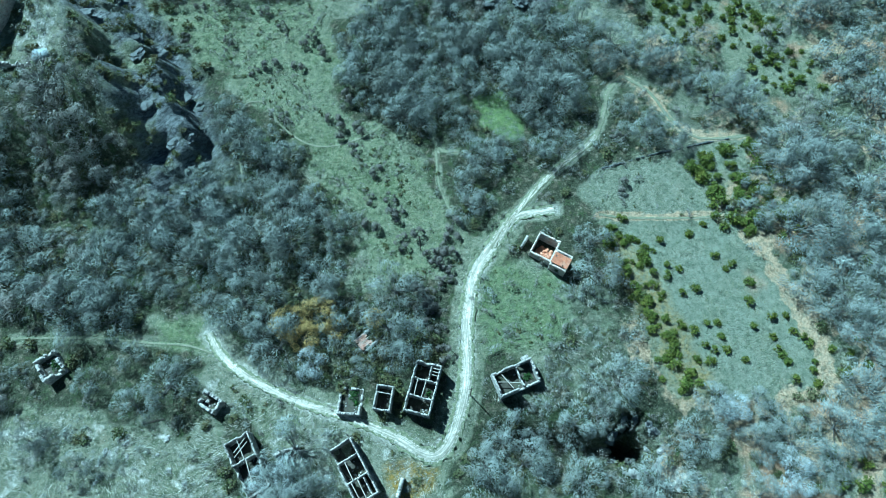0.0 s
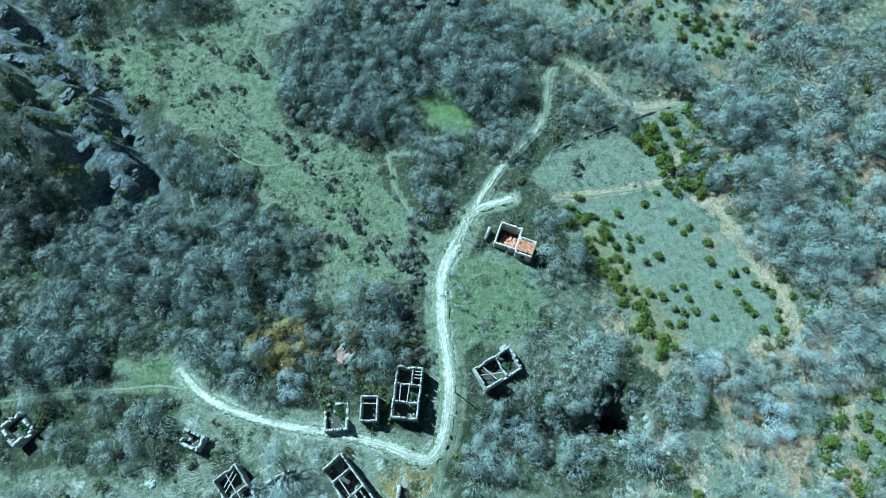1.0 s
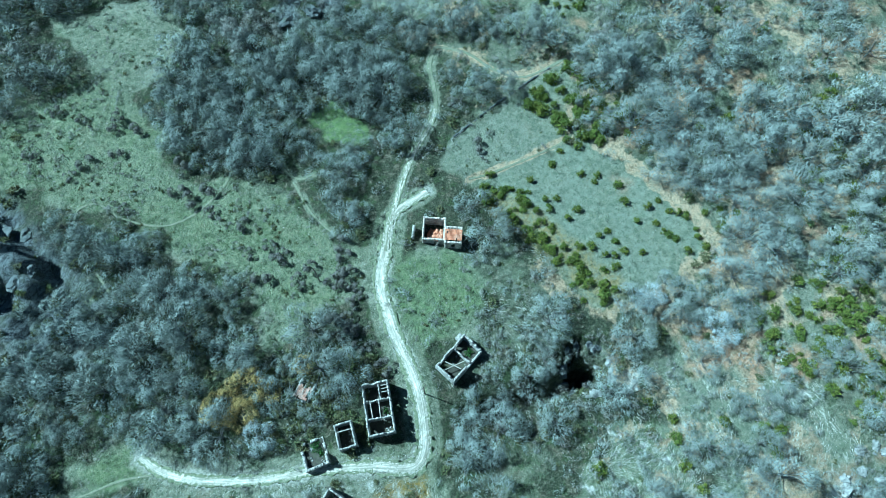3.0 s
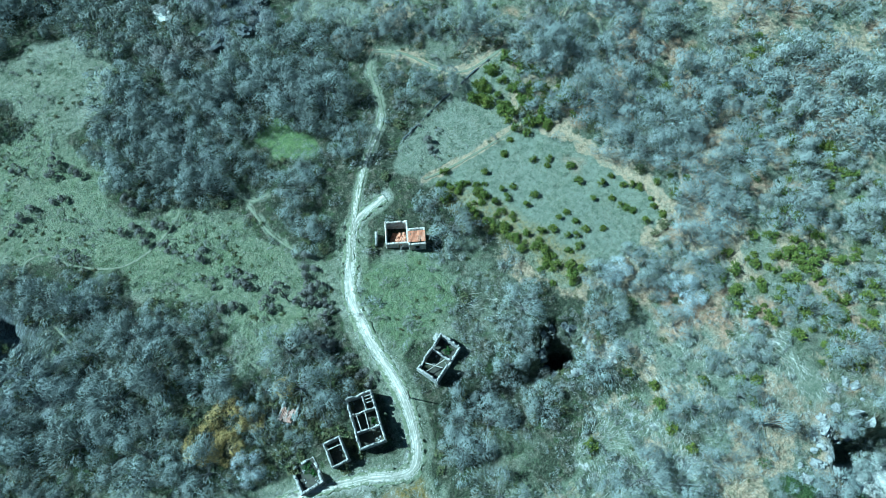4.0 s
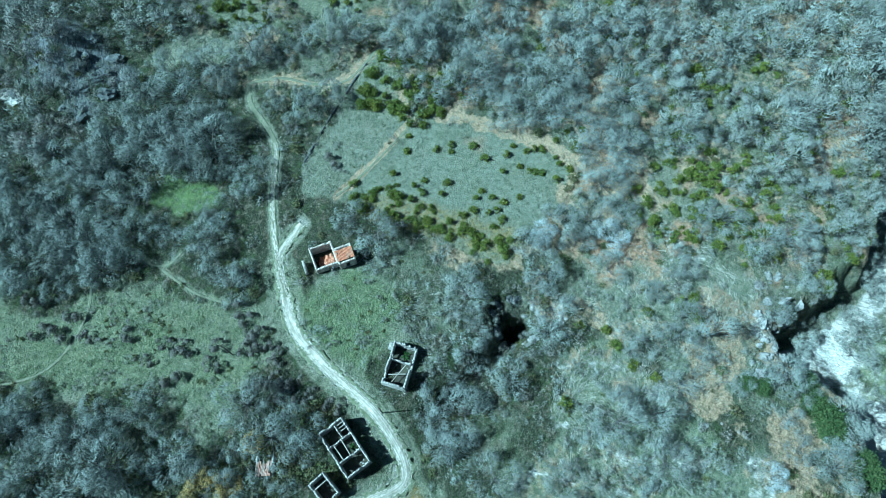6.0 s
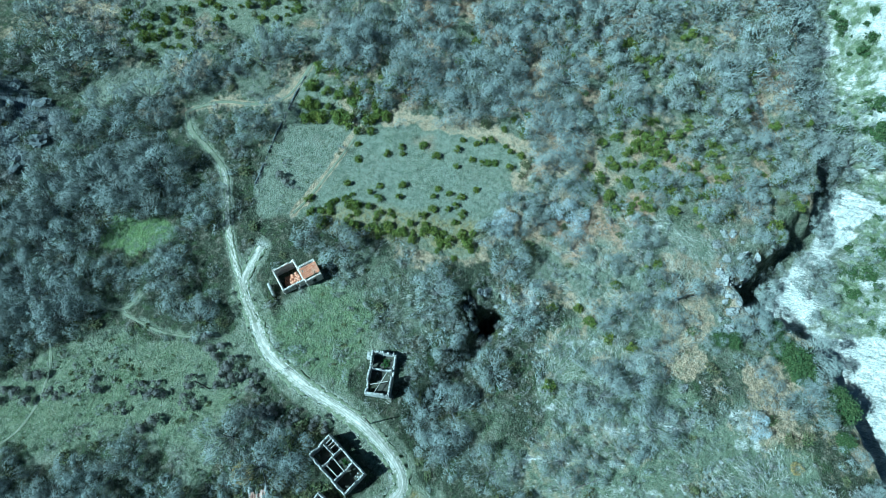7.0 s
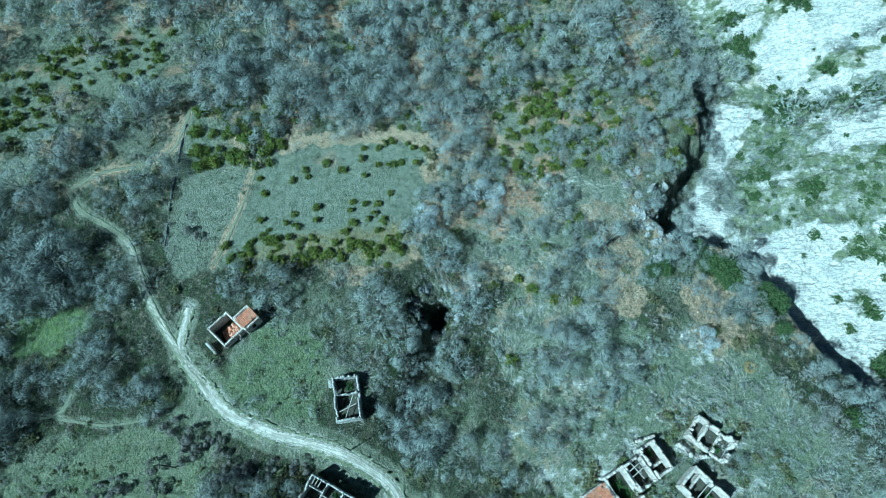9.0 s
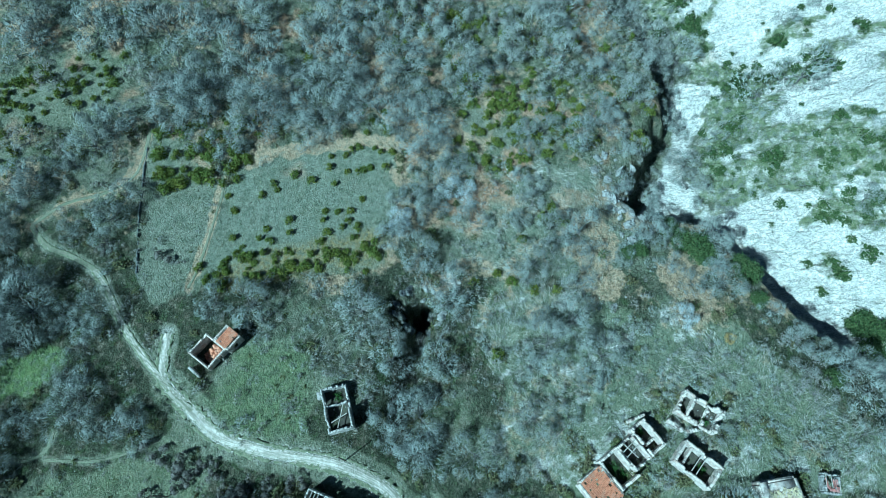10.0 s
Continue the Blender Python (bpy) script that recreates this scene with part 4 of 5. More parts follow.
def hut(place, turn, lx, ly, tall, seed, label, cover, name="collapsed_hut"):
    rng = np.random.default_rng(seed)
    house = thing(name, (*place, float(ground_z(*place))), turn, label, "hut", "ruins of the village")
    for a, b in (((-lx / 2, ly / 2), (lx / 2, ly / 2)), ((lx / 2, -ly / 2), (-lx / 2, -ly / 2)), ((lx / 2, ly / 2 - 0.25), (lx / 2, -ly / 2 + 0.25)), ((-lx / 2, -ly / 2 + 0.25), (-lx / 2, ly / 2 - 0.25))):
        part("wall", masonry(a, b, 0.3, tall, tall * 0.7, rng, 0.5), BOULDER, house)
    part("roof", moved(tile_roof(rng, lx * 0.9, ly * 0.75, 0.7, 0.3, sag=0.5), 0, -ly / 2 + 0.2, tall * 0.8), cover, house, "sagging remains of the roof")
    for k in range(3):
        part("beam", rod((-lx / 2 + lx * k / 2, -ly / 2, tall), (-lx / 2 + lx * k / 2 + rng.uniform(-0.4, 0.4), ly / 2, tall * 0.9), 0.09, 0.07, 4), TIMBER, house)


hut((-15.1, 28.8), -48, 3.0, 3.6, 1.1, 44, "collapsed stone hut with scattered red tiles in brambles", FADED_TILE)
hut((11.1, -66.1), -92, 2.4, 3.1, 2.0, 45, "small shed with a striped rusty sheet roof", RUST_TIN)


def lean_to():
    """Tiled roof of the end bay of the long row."""
    rng = np.random.default_rng(46)
    g = float(ground_z(4.8, -25.4))
    bay = thing("tiled_barn", (5.4, -26.4, g), -136, "stone barn end with a broken red clay tile roof", "barn", "ruins of the village")
    for a, b in (((-2.9, 2.4), (2.9, 2.4)), ((2.9, -2.4), (-2.9, -2.4)), ((-2.9, -2.1), (-2.9, 2.1)), ((2.9, 2.1), (2.9, -2.1))):
        part("wall", masonry(a, b, 0.5, 2.6, 2.6, rng, 0.1), WARM_WALL, bay)
    part("roof", moved(tile_roof(rng, 6.0, 5.0, 1.1, 0.08, sag=0.3), 0, -2.4, 2.7), TILE, bay, "broken red clay tile roof")


lean_to()


def wall_piece(name, a, b, thick, tall, seed, label, material):
    rng = np.random.default_rng(seed)
    a, b = np.array(a, float), np.array(b, float)
    mid = (a + b) / 2
    v, f = masonry(a - mid, b - mid, thick, tall, tall * 0.7, rng, 0.4)
    ob = new(name, soup(name, v, f, (material,)))
    ob.location = (*mid, float(ground_z(*mid)))
    return tagged(ob, label, "wall", "ruins of the village")


wall_piece("stone_wall", (-8.2, 1.0), (-7.4, 4.2), 0.6, 2.4, 51, "free-standing broken limestone wall end", WALL_STONE)
wall_piece("stone_wall", (18.7, -38.6), (17.1, -41.4), 0.6, 1.4, 52, "low broken wall beside the house ruin", WARM_WALL)
wall_piece("stone_wall", (17.0, -41.9), (17.6, -43.8), 0.6, 1.2, 56, "low broken wall corner beside the house ruin", WARM_WALL)
wall_piece("stone_wall", (17.4, -31.3), (19.2, -34.6), 0.5, 1.1, 57, "tumbled end wall of the house row", WARM_WALL)
wall_piece("stone_wall", (-30.5, 8.0), (-26.2, 9.6), 0.5, 2.2, 53, "overgrown stump of a stone wall", WALL_STONE)
wall_piece("stone_wall", (15.0, 25.0), (16.2, 25.6), 1.1, 1.3, 54, "small block of masonry against the ruin", WALL_STONE)
wall_piece("stone_wall", (17.6, 50.6), (16.2, 48.4), 0.5, 1.6, 55, "broken wall stump beside the tiled house", WALL_STONE)


FIELD_EDGE = [(34.3, 66.8), (42.6, 69.2), (47.5, 70.6), (52.3, 71.5), (58.0, 73.0), (64.0, 74.2)]
for k, (a, b) in enumerate(zip(FIELD_EDGE, FIELD_EDGE[1:])):
    # The dark stone paints in the shadow line that runs along this wall.
    wall_piece("field_wall", a, b, 0.35, 0.3, 70 + k, "low tumbled stone wall along the upper field, darkened for its shadow line", CLIFF_STONE)


def utility_pole(place, label):
    pole = thing("utility_pole", (*place, float(ground_z(*place))), 20, label, "pole", "old poles")
    part("shaft", rod((0, 0, -0.5), (0.1, 0.05, 6.4), 0.13, 0.09, 8), DARK_WOOD, pole)
    arm = part("crossarm", block(-0.55, 0.75, -0.06, 0.06, 6.0, 6.14), DARK_WOOD, pole)
    for x in (-0.45, 0.0, 0.6):
        part("insulator", rod((x, 0, 6.14), (x, 0, 6.32), 0.05, 0.04, 6), WALL_STONE, arm, "pale ceramic insulator")


utility_pole((4.9, 18.7), "dark wooden utility pole without wires beside the track")
utility_pole((-4.7, 48.2), "dark wooden utility pole without wires in the meadow")


# ---- plants ----
def bare_tree(seed, tall, wide, twigs=1600, boughs=14, width=0.036, spread=0.20, reach=(0.045, 0.10), limbs=2):
    """A leafless many-stemmed tree: limbs from a short trunk, each ending in a rounded spray of fine twigs."""
    rng = np.random.default_rng(seed)
    size = np.array([wide / 2, wide / 2, tall])
    way = facing(rng, boughs, 0.10, 0.98)
    far = rng.uniform(0.52, 0.86, boughs)
    heart = way * size * far[:, None]
    ball = wide * spread * rng.uniform(0.65, 1.2, boughs)
    wood = [rod((0, 0, -0.4), (0, 0, 0.14 * tall), 0.022 * tall, 0.018 * tall, 5)]
    for p in heart:
        knee = p * 0.45 + rng.normal(size=3) * 0.03 * wide
        wood.append(rod((0, 0, 0.1 * tall), knee if limbs == 2 else p, 0.010 * tall, 0.007 * tall, 3))
        if limbs == 2:
            wood.append(rod(knee, p * 1.12, 0.007 * tall, 0.002 * tall, 3))
    share = ball ** 2
    k = rng.choice(boughs, twigs, p=share / share.sum())
    d = facing(rng, twigs, -0.35, 1.0) + 0.5 * way[k]
    d /= np.linalg.norm(d, axis=1)[:, None]
    at = heart[k] + d * ball[k][:, None] * rng.uniform(0.74, 1.0, (twigs, 1)) * np.array([1.0, 1.0, 0.85])
    at[:, 2] = np.maximum(at[:, 2], 0.1)
    along = way[k] + rng.normal(size=(twigs, 3)) * 0.42
    along -= (along * d).sum(1)[:, None] * d
    go = along / np.linalg.norm(along, axis=1)[:, None] + 0.3 * d
    to = at + go / np.linalg.norm(go, axis=1)[:, None] * wide * rng.uniform(*reach, (twigs, 1))
    return joined(wood), slivers(at, to, width * rng.uniform(0.6, 1.3, twigs), rng, d + 0.3 * way[k] + rng.normal(size=(twigs, 3)) * 0.12)


def bare_shrub(seed, tall, wide, twigs=90, width=0.046):
    """A leafless bush: a low dome of fine stems."""
    return bare_tree(seed, tall, wide, twigs, 5, width, 0.26, (0.07, 0.16), 1)


def needle_bush(seed, tall, wide, clumps=26, leaves=18, leaf=0.10):
    """An evergreen bush: uneven upright clumps of small leaves on short stems."""
    rng = np.random.default_rng(seed)
    way = facing(rng, clumps, 0.0, 1.0)
    c = way * np.array([wide / 2, wide / 2, tall * 0.85]) * rng.uniform(0.55, 0.95, (clumps, 1)) + np.array([0, 0, 0.1 * tall])
    wood = [rod((0, 0, -0.15), (0.0, 0.0, 0.3 * tall), 0.06, 0.04, 5)] + [rod((0, 0, 0.1 * tall), p * 0.8, 0.02, 0.01, 3) for p in c[::3]]
    n = clumps * leaves
    q = np.repeat(c, leaves, 0) + rng.normal(size=(n, 3)) * np.array([0.09 * wide, 0.09 * wide, 0.08 * tall])
    q[:, 2] = np.maximum(q[:, 2], 0.03)
    out = np.repeat(way, leaves, 0) * 0.6 + rng.normal(size=(n, 3)) * 0.6
    return joined(wood), slivers(q, q + out / np.linalg.norm(out, axis=1)[:, None] * leaf * 2.2 * rng.uniform(0.7, 1.3, (n, 1)), leaf * 0.95, rng, np.repeat(way, leaves, 0) + np.array([0, 0, 0.3]) + rng.normal(size=(n, 3)) * 0.45)


def plant_model(name, parts, crown_mat, label, category, crown_label=""):
    """A plant with trunk and crown, built once and copied to its places; the first stands at the origin until moved."""
    ob = thing(name, (0, 0, 0), 0, label, category)
    part("trunk" if category == "tree" else "stem", parts[0], BARK, ob)
    part("crown" if category == "tree" else "foliage", parts[1], crown_mat, ob, crown_label)
    return ob


class Nursery:
    """Places copies of a few plants; the first copy of each is the model itself."""
    def __init__(self, models, group):
        self.models, self.used, self.group = models, set(), group

    def put(self, x, y, size, rng, k=None):
        k = int(rng.integers(len(self.models))) if k is None else k % len(self.models)
        m = pose(x, y, float(ground_z(x, y)) - 0.03, rng.uniform(-4, 4), rng.uniform(-4, 4), rng.uniform(0, 360)) @ Matrix.Diagonal((size, size, size * rng.uniform(0.88, 1.12), 1))
        ob = self.models[k]
        if k in self.used:
            ob = copy_thing(ob, m)
        self.used.add(k)
        ob.matrix_basis = m
        return tagged(ob, group=self.group)


def forest(name, models, mats, xs, ys, sizes, label, category, seed):
    """A stand of plants too many to count, as one mesh."""
    rng = np.random.default_rng(seed)
    verts, tris, index, n = [], [], [], 0
    zs = ground_z(xs, ys)
    pick = rng.integers(0, len(models), len(xs))
    turn, high = rng.uniform(0, 2 * np.pi, len(xs)), rng.uniform(0.85, 1.15, len(xs))
    for k, (wood, crown) in enumerate(models):
        v = np.concatenate([wood[0], crown[0]])
        f = np.concatenate([wood[1], crown[1] + len(wood[0])])
        slot = np.concatenate([np.zeros(len(wood[1]), int), np.ones(len(crown[1]), int)])
        for i in np.nonzero(pick == k)[0]:
            c, s = math.cos(turn[i]), math.sin(turn[i])
            w = v * sizes[i]
            verts.append(np.stack([w[:, 0] * c - w[:, 1] * s + xs[i], w[:, 0] * s + w[:, 1] * c + ys[i], w[:, 2] * high[i] + zs[i] - 0.03], 1))
            tris.append(f + n), index.append(slot)
            n += len(v)
    if not verts:
        return None
    me = soup(name, np.concatenate(verts), np.concatenate(tris), mats, np.concatenate(index))
    return tagged(new(name, me), label, category, kind="stuff")


SITES = [(-27.0, 31.8, 5.0), (13.5, 21.5, 5.2), (-3.9, 19.5, 5.6), (-11.1, 17.8, 3.2), (-17.4, 17.5, 3.6), (-15.9, 5.3, 6.0), (-34.6, 6.4, 6.0), (-43.2, 17.4, 3.0), (-74.3, 24.2, 3.6),
         (9.1, -29.4, 4.2), (12.1, -32.0, 3.6), (15.0, -34.5, 3.8), (20.7, -44.2, 4.8), (11.4, -43.0, 4.6), (21.5, 46.4, 5.6), (8.9, -55.8, 4.8), (-15.1, 28.8, 2.6), (11.1, -66.1, 2.4), (4.9, -25.6, 4.2),
         (4.9, 18.7, 1.5), (-4.7, 48.2, 2.0)]


def clear_of_houses(x, y, spare=0.0):
    ok = np.ones(np.shape(x), bool)
    for a, b, r in SITES:
        ok &= np.hypot(x - a, y - b) > r + spare
    return ok


def scatter(seed, gap, density, low=(-150, -112), high=(190, 190), reach=136):
    """Jittered places on a grid, kept by density."""
    rng = np.random.default_rng(seed)
    gx, gy = np.meshgrid(np.arange(low[0], high[0], gap), np.arange(low[1], high[1], gap))
    x, y = gx.ravel() + rng.uniform(-0.5, 0.5, gx.size) * gap, gy.ravel() + rng.uniform(-0.5, 0.5, gx.size) * gap
    bearing = np.degrees(np.arctan2(x, y))
    seen = (np.hypot(x, y) < 12) | ((bearing > -100) & (bearing < 178))
    keep = (rng.random(x.size) < density(x, y)) & seen & (np.hypot(x, y) < reach)
    return x[keep], y[keep], rng


def wood_kind(x, y):
    return fractal(x, y, 20, 120, 2)


def deep_wood(x, y, r=1.9):
    """Density of trees that keep clear of the edges of fields and tracks."""
    return np.minimum.reduce([woods(x + a, y + b) for a, b in ((r, 0), (-r, 0), (0, r), (0, -r), (0, 0))])


DARK_TWIG = plant("dark_twigs", (0.020, 0.020, 0.018), (0.070, 0.066, 0.060))
TREES = [bare_tree(200 + k, 5.0 + 0.6 * (k % 4), 6.0 + 0.6 * (k % 3)) for k in range(6)]
x, y, rng = scatter(301, 5.0, lambda x, y: 0.98 * deep_wood(x, y) * clear_of_houses(x, y, 0.8), reach=186)
near = np.argsort(np.hypot(x - 8, y - 22))
x, y = x[near], y[near]
size = (0.72 + 1.05 * rng.random(len(x)) ** 1.5) * (0.72 + 0.6 * wood_kind(x, y)) * (1 + 0.16 * np.maximum(blot(DENSE_NORTH, x, y), blot(DENSE_WEST, x, y)))
edge = np.hypot(x, y) > 150
edge &= rng.random(len(x)) < 0.30
x, y, size = x[~edge], y[~edge], size[~edge] * np.where(np.hypot(x, y) > 150, 1.25, 1.0)[~edge]
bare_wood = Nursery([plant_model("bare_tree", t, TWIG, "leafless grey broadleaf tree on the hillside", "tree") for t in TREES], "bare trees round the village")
for i in range(min(290, len(x))):
    bare_wood.put(x[i], y[i], size[i], rng)
x, y, size = x[290:], y[290:], size[290:]
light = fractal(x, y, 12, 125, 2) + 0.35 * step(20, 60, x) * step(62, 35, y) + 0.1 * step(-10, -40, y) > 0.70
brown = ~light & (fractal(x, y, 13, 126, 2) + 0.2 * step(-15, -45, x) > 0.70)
MID_TREES = [bare_tree(220 + k, 5.0 + 0.6 * (k % 4), 6.0 + 0.6 * (k % 3), 1200, 12, 0.045, 0.21) for k in range(4)]
FAR_TREES = [bare_tree(210 + k, 5.2 + 0.6 * (k % 3), 6.2 + 0.6 * (k % 3), 640, 10, 0.068, 0.23, (0.045, 0.095)) for k in range(4)]
far = np.hypot(x, y) > 112
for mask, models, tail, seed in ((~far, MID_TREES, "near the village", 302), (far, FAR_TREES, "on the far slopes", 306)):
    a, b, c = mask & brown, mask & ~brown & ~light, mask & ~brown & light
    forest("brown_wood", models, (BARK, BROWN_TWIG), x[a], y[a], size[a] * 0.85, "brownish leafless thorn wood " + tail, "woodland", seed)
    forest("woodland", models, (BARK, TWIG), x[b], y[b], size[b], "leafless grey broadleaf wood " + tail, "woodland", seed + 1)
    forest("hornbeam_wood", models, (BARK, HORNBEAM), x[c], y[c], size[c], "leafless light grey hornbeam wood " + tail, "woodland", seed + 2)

SHRUBS = [bare_shrub(230 + k, 1.5 + 0.3 * (k % 3), 2.4 + 0.4 * (k % 2), 120, 0.060) for k in range(4)]
GULLY_BANK = [(4, 14), (20, 17), (33, 17), (44, 16), (48, 6), (42, 0), (28, 1), (10, 2)]
x, y, rng = scatter(311, 2.2, lambda x, y: np.clip(0.24 * woods(x, y) + 0.28 * blot(SCRUB, x, y) + 0.14 * blot(STONY, x, y) + 0.40 * blot(ROUGH, x, y) + 0.16 * blot(LAWN, x, y, 2, 6) + 0.35 * blot(GULLY_BANK, x, y), 0, 1) * clear_of_houses(x, y, -0.6)
                   * (1 - step(-1, 2, past_rim(x, y))))
forest("thicket", SHRUBS, (BARK, BROWN_TWIG), x, y, 0.50 + 0.90 * rng.random(len(x)) ** 1.4, "brown leafless undergrowth among the trees", "undergrowth", 312)

x, y, rng = scatter(313, 2.05, lambda x, y: np.clip(0.75 * blot(SCRUB, x, y) + 0.5 * blot(EAST_SCRUB, x, y) + 0.5 * blot(GLADE, x, y) + 0.75 * blot(ROUGH, x, y) + 0.6 * blot(GULLY_BANK, x, y) + 0.28 * blot(LAWN, x, y, 2, 6) + 0.45 * blot(ROCKY_SW, x, y) + 0.16 * blot(STONY, x, y) + 0.12 * woods(x, y) + 0.6 * step(-50, -56, x) * step(34, 40, y) * step(-2, -6, past_cliff(x, y)), 0, 1) * clear_of_houses(x, y, -0.6)
                   * step(0.26, 0.46, fractal(x, y, 6, 127, 3)) * (1 - step(-1, 2, past_rim(x, y))))
forest("pale_thicket", SHRUBS, (BARK, HORNBEAM), x, y, 0.50 + 0.80 * rng.random(len(x)) ** 1.4, "pale leafless scrub on the stony slope", "undergrowth", 314)
x, y, rng = scatter(315, 2.2, lambda x, y: np.clip(0.75 * blot(MEADOW, x, y) + 0.45 * blot(LAWN, x, y) + 0.12 * blot(NORTH_FIELD, x, y) + 0.3 * blot(HILL_GRASS, x, y), 0, 1) * step(0.40, 0.6, fractal(x, y, 9, 128, 3)))
TUSSOCKS = [needle_bush(265 + k, 0.7, 1.5, 9, 8, 0.15) for k in range(3)]
LOW_SHRUBS = [bare_shrub(245 + k, 1.6, 2.5 + 0.3 * (k % 2), 260, 0.040) for k in range(3)]
forest("low_bushes", LOW_SHRUBS, (BARK, BROWN_TWIG), x, y, 0.30 + 0.65 * rng.random(len(x)) ** 2, "low dark bushes dotted over the meadow", "bushes", 316)

x, y, rng = scatter(317, 1.9, lambda x, y: 0.45 * np.clip(blot(MEADOW, x, y) + 0.8 * blot(LAWN, x, y) + 0.25 * blot(NORTH_FIELD, x, y) + 0.6 * blot(HILL_GRASS, x, y) + 0.4 * blot(SCRUB, x, y) + 0.5 * blot(STONY, x, y) + 0.5 * blot(ROUGH, x, y)
                    + 0.2 * woods(x, y), 0, 1) * step(0.32, 0.55, fractal(x, y, 6, 129, 3)) * clear_of_houses(x, y, -0.4) * (from_line(ROAD, x, y) > 2.0) * (1 - step(-2, 0, past_rim(x, y))), reach=150)
forest("tussocks", TUSSOCKS, (BARK, BRAMBLE), x, y, rng.uniform(0.25, 0.75, len(x)), "low dark green tussocks dotted over the grass", "tussocks", 318)

JUNIPERS = [needle_bush(250 + k, 1.3 + 0.25 * (k % 3), 1.7 + 0.3 * (k % 2)) for k in range(4)]
evergreen = Nursery([plant_model("juniper_bush", j, JUNIPER, "low yellow-green juniper bush on grass", "bush") for j in JUNIPERS], "junipers on the field")
OPEN_JUNIPERS = [(37.9, 55.2), (45.2, 50.1), (51.5, 51.4), (54.7, 53.5), (58.9, 52.7), (42.8, 42.9), (48.1, 43.6), (45.8, 44.6), (55.9, 46.5), (57.6, 43.5), (59.0, 44.6),
                 (42.3, 40.2), (43.8, 38.3), (47.9, 38.4), (50.6, 39.4), (45.4, 42.2), (61.7, 40.5), (60.7, 36.6), (60.6, 31.5), (64.4, 33.3), (67.4, 33.5), (46.7, 31.9),
                 (43.7, 33.2), (48.9, 30.8), (53.8, 32.2), (51.7, 32.2), (50.5, 27.9), (54.0, 29.5), (54.5, 26.8), (52.1, 26.8), (51.0, 24.6), (48.4, 25.3), (57.7, 24.9),
                 (64.0, 29.2), (64.9, 25.8), (65.6, 24.4), (66.1, 21.0), (69.4, 29.2), (68.0, 30.3), (70.0, 20.1), (69.8, 22.6), (64.2, 26.9)]
EDGE_JUNIPERS = [(41.1, 37.0), (46.1, 21.9), (43.6, 29.6), (44.4, 28.2), (37.6, 49.6), (36.7, 51.2), (39.6, 50.3), (34.9, 52.0), (34.2, 49.6), (36.3, 44.7), (37.2, 43.1),
                 (38.6, 40.1), (41.6, 45.8), (40.3, 44.3), (38.7, 37.8), (40.3, 36.3), (40.7, 34.0), (41.0, 31.1), (43.7, 26.1), (44.0, 24.0), (45.5, 20.5), (47.2, 22.6), (41.0, 47.1)]
NORTH_JUNIPERS = [(55.3, 66.3), (58.0, 68.8), (54.2, 67.1), (62.8, 71.0), (64.1, 63.8), (58.2, 60.5), (58.6, 58.4), (61.3, 54.5), (64.6, 54.0), (66.8, 62.0), (68.9, 67.8),
                  (67.9, 72.5), (69.5, 59.8), (73.0, 55.1), (63.9, 58.6), (56.5, 64.4), (71.6, 64.1), (65.5, 54.8), (63.4, 59.9)]
YELLOW_BUSHES = [(60.2, -15.8), (57.6, -17.1), (57.9, -14.1), (57.1, -18.9), (44.1, -5.6), (42.5, -8.6), (52.1, -10.2), (41.2, -13.2), (41.8, -1.2), (41.8, -17.8), (27.2, -7.0)]
rng = np.random.default_rng(320)
for places, low, high in ((OPEN_JUNIPERS, 0.75, 1.05), (EDGE_JUNIPERS, 0.9, 1.4), (NORTH_JUNIPERS, 1.3, 1.9), (YELLOW_BUSHES, 1.0, 1.5)):
    for px, py in places:
        evergreen.put(px, py, rng.uniform(low, high), rng)
        for _ in range(0 if places is OPEN_JUNIPERS or places is YELLOW_BUSHES else 2):
            evergreen.put(px + rng.normal() * 1.5, py + rng.normal() * 1.5, rng.uniform(0.38, 0.65) * high, rng)
x, y, rng = scatter(321, 2.6, lambda x, y: np.clip(0.85 * blot(GLADE, x, y) + 0.5 * blot(NW_GRASS, x, y) + 0.5 * step(0.50, 0.62, fractal(x, y, 9, 130, 3)) * step(60, 75, x), 0, 1) * (1 - step(-3, 0, past_rim(x, y))))
forest("juniper_scrub", JUNIPERS, (BARK, JUNIPER), x, y, rng.uniform(0.5, 1.5, len(x)), "yellow-green juniper scrub between bare trees", "scrub", 322)
SLOPE_BUSHES = [needle_bush(255 + k, 1.1, 2.2, 22, 13, 0.13) for k in range(3)]
x, y, rng = scatter(325, 2.3, lambda x, y: (0.05 + 0.75 * step(0.46, 0.60, slope_green(x, y)) * step(0.40, 0.54, fractal(x, y, 7, 131, 3))) * step(9, 14, past_rim(x, y)), reach=170)
forest("slope_scrub", SLOPE_BUSHES, (BARK, PINE), x, y, 0.5 + 1.5 * rng.random(len(x)) ** 2, "green scrub growing on the white rock slope", "scrub", 326)

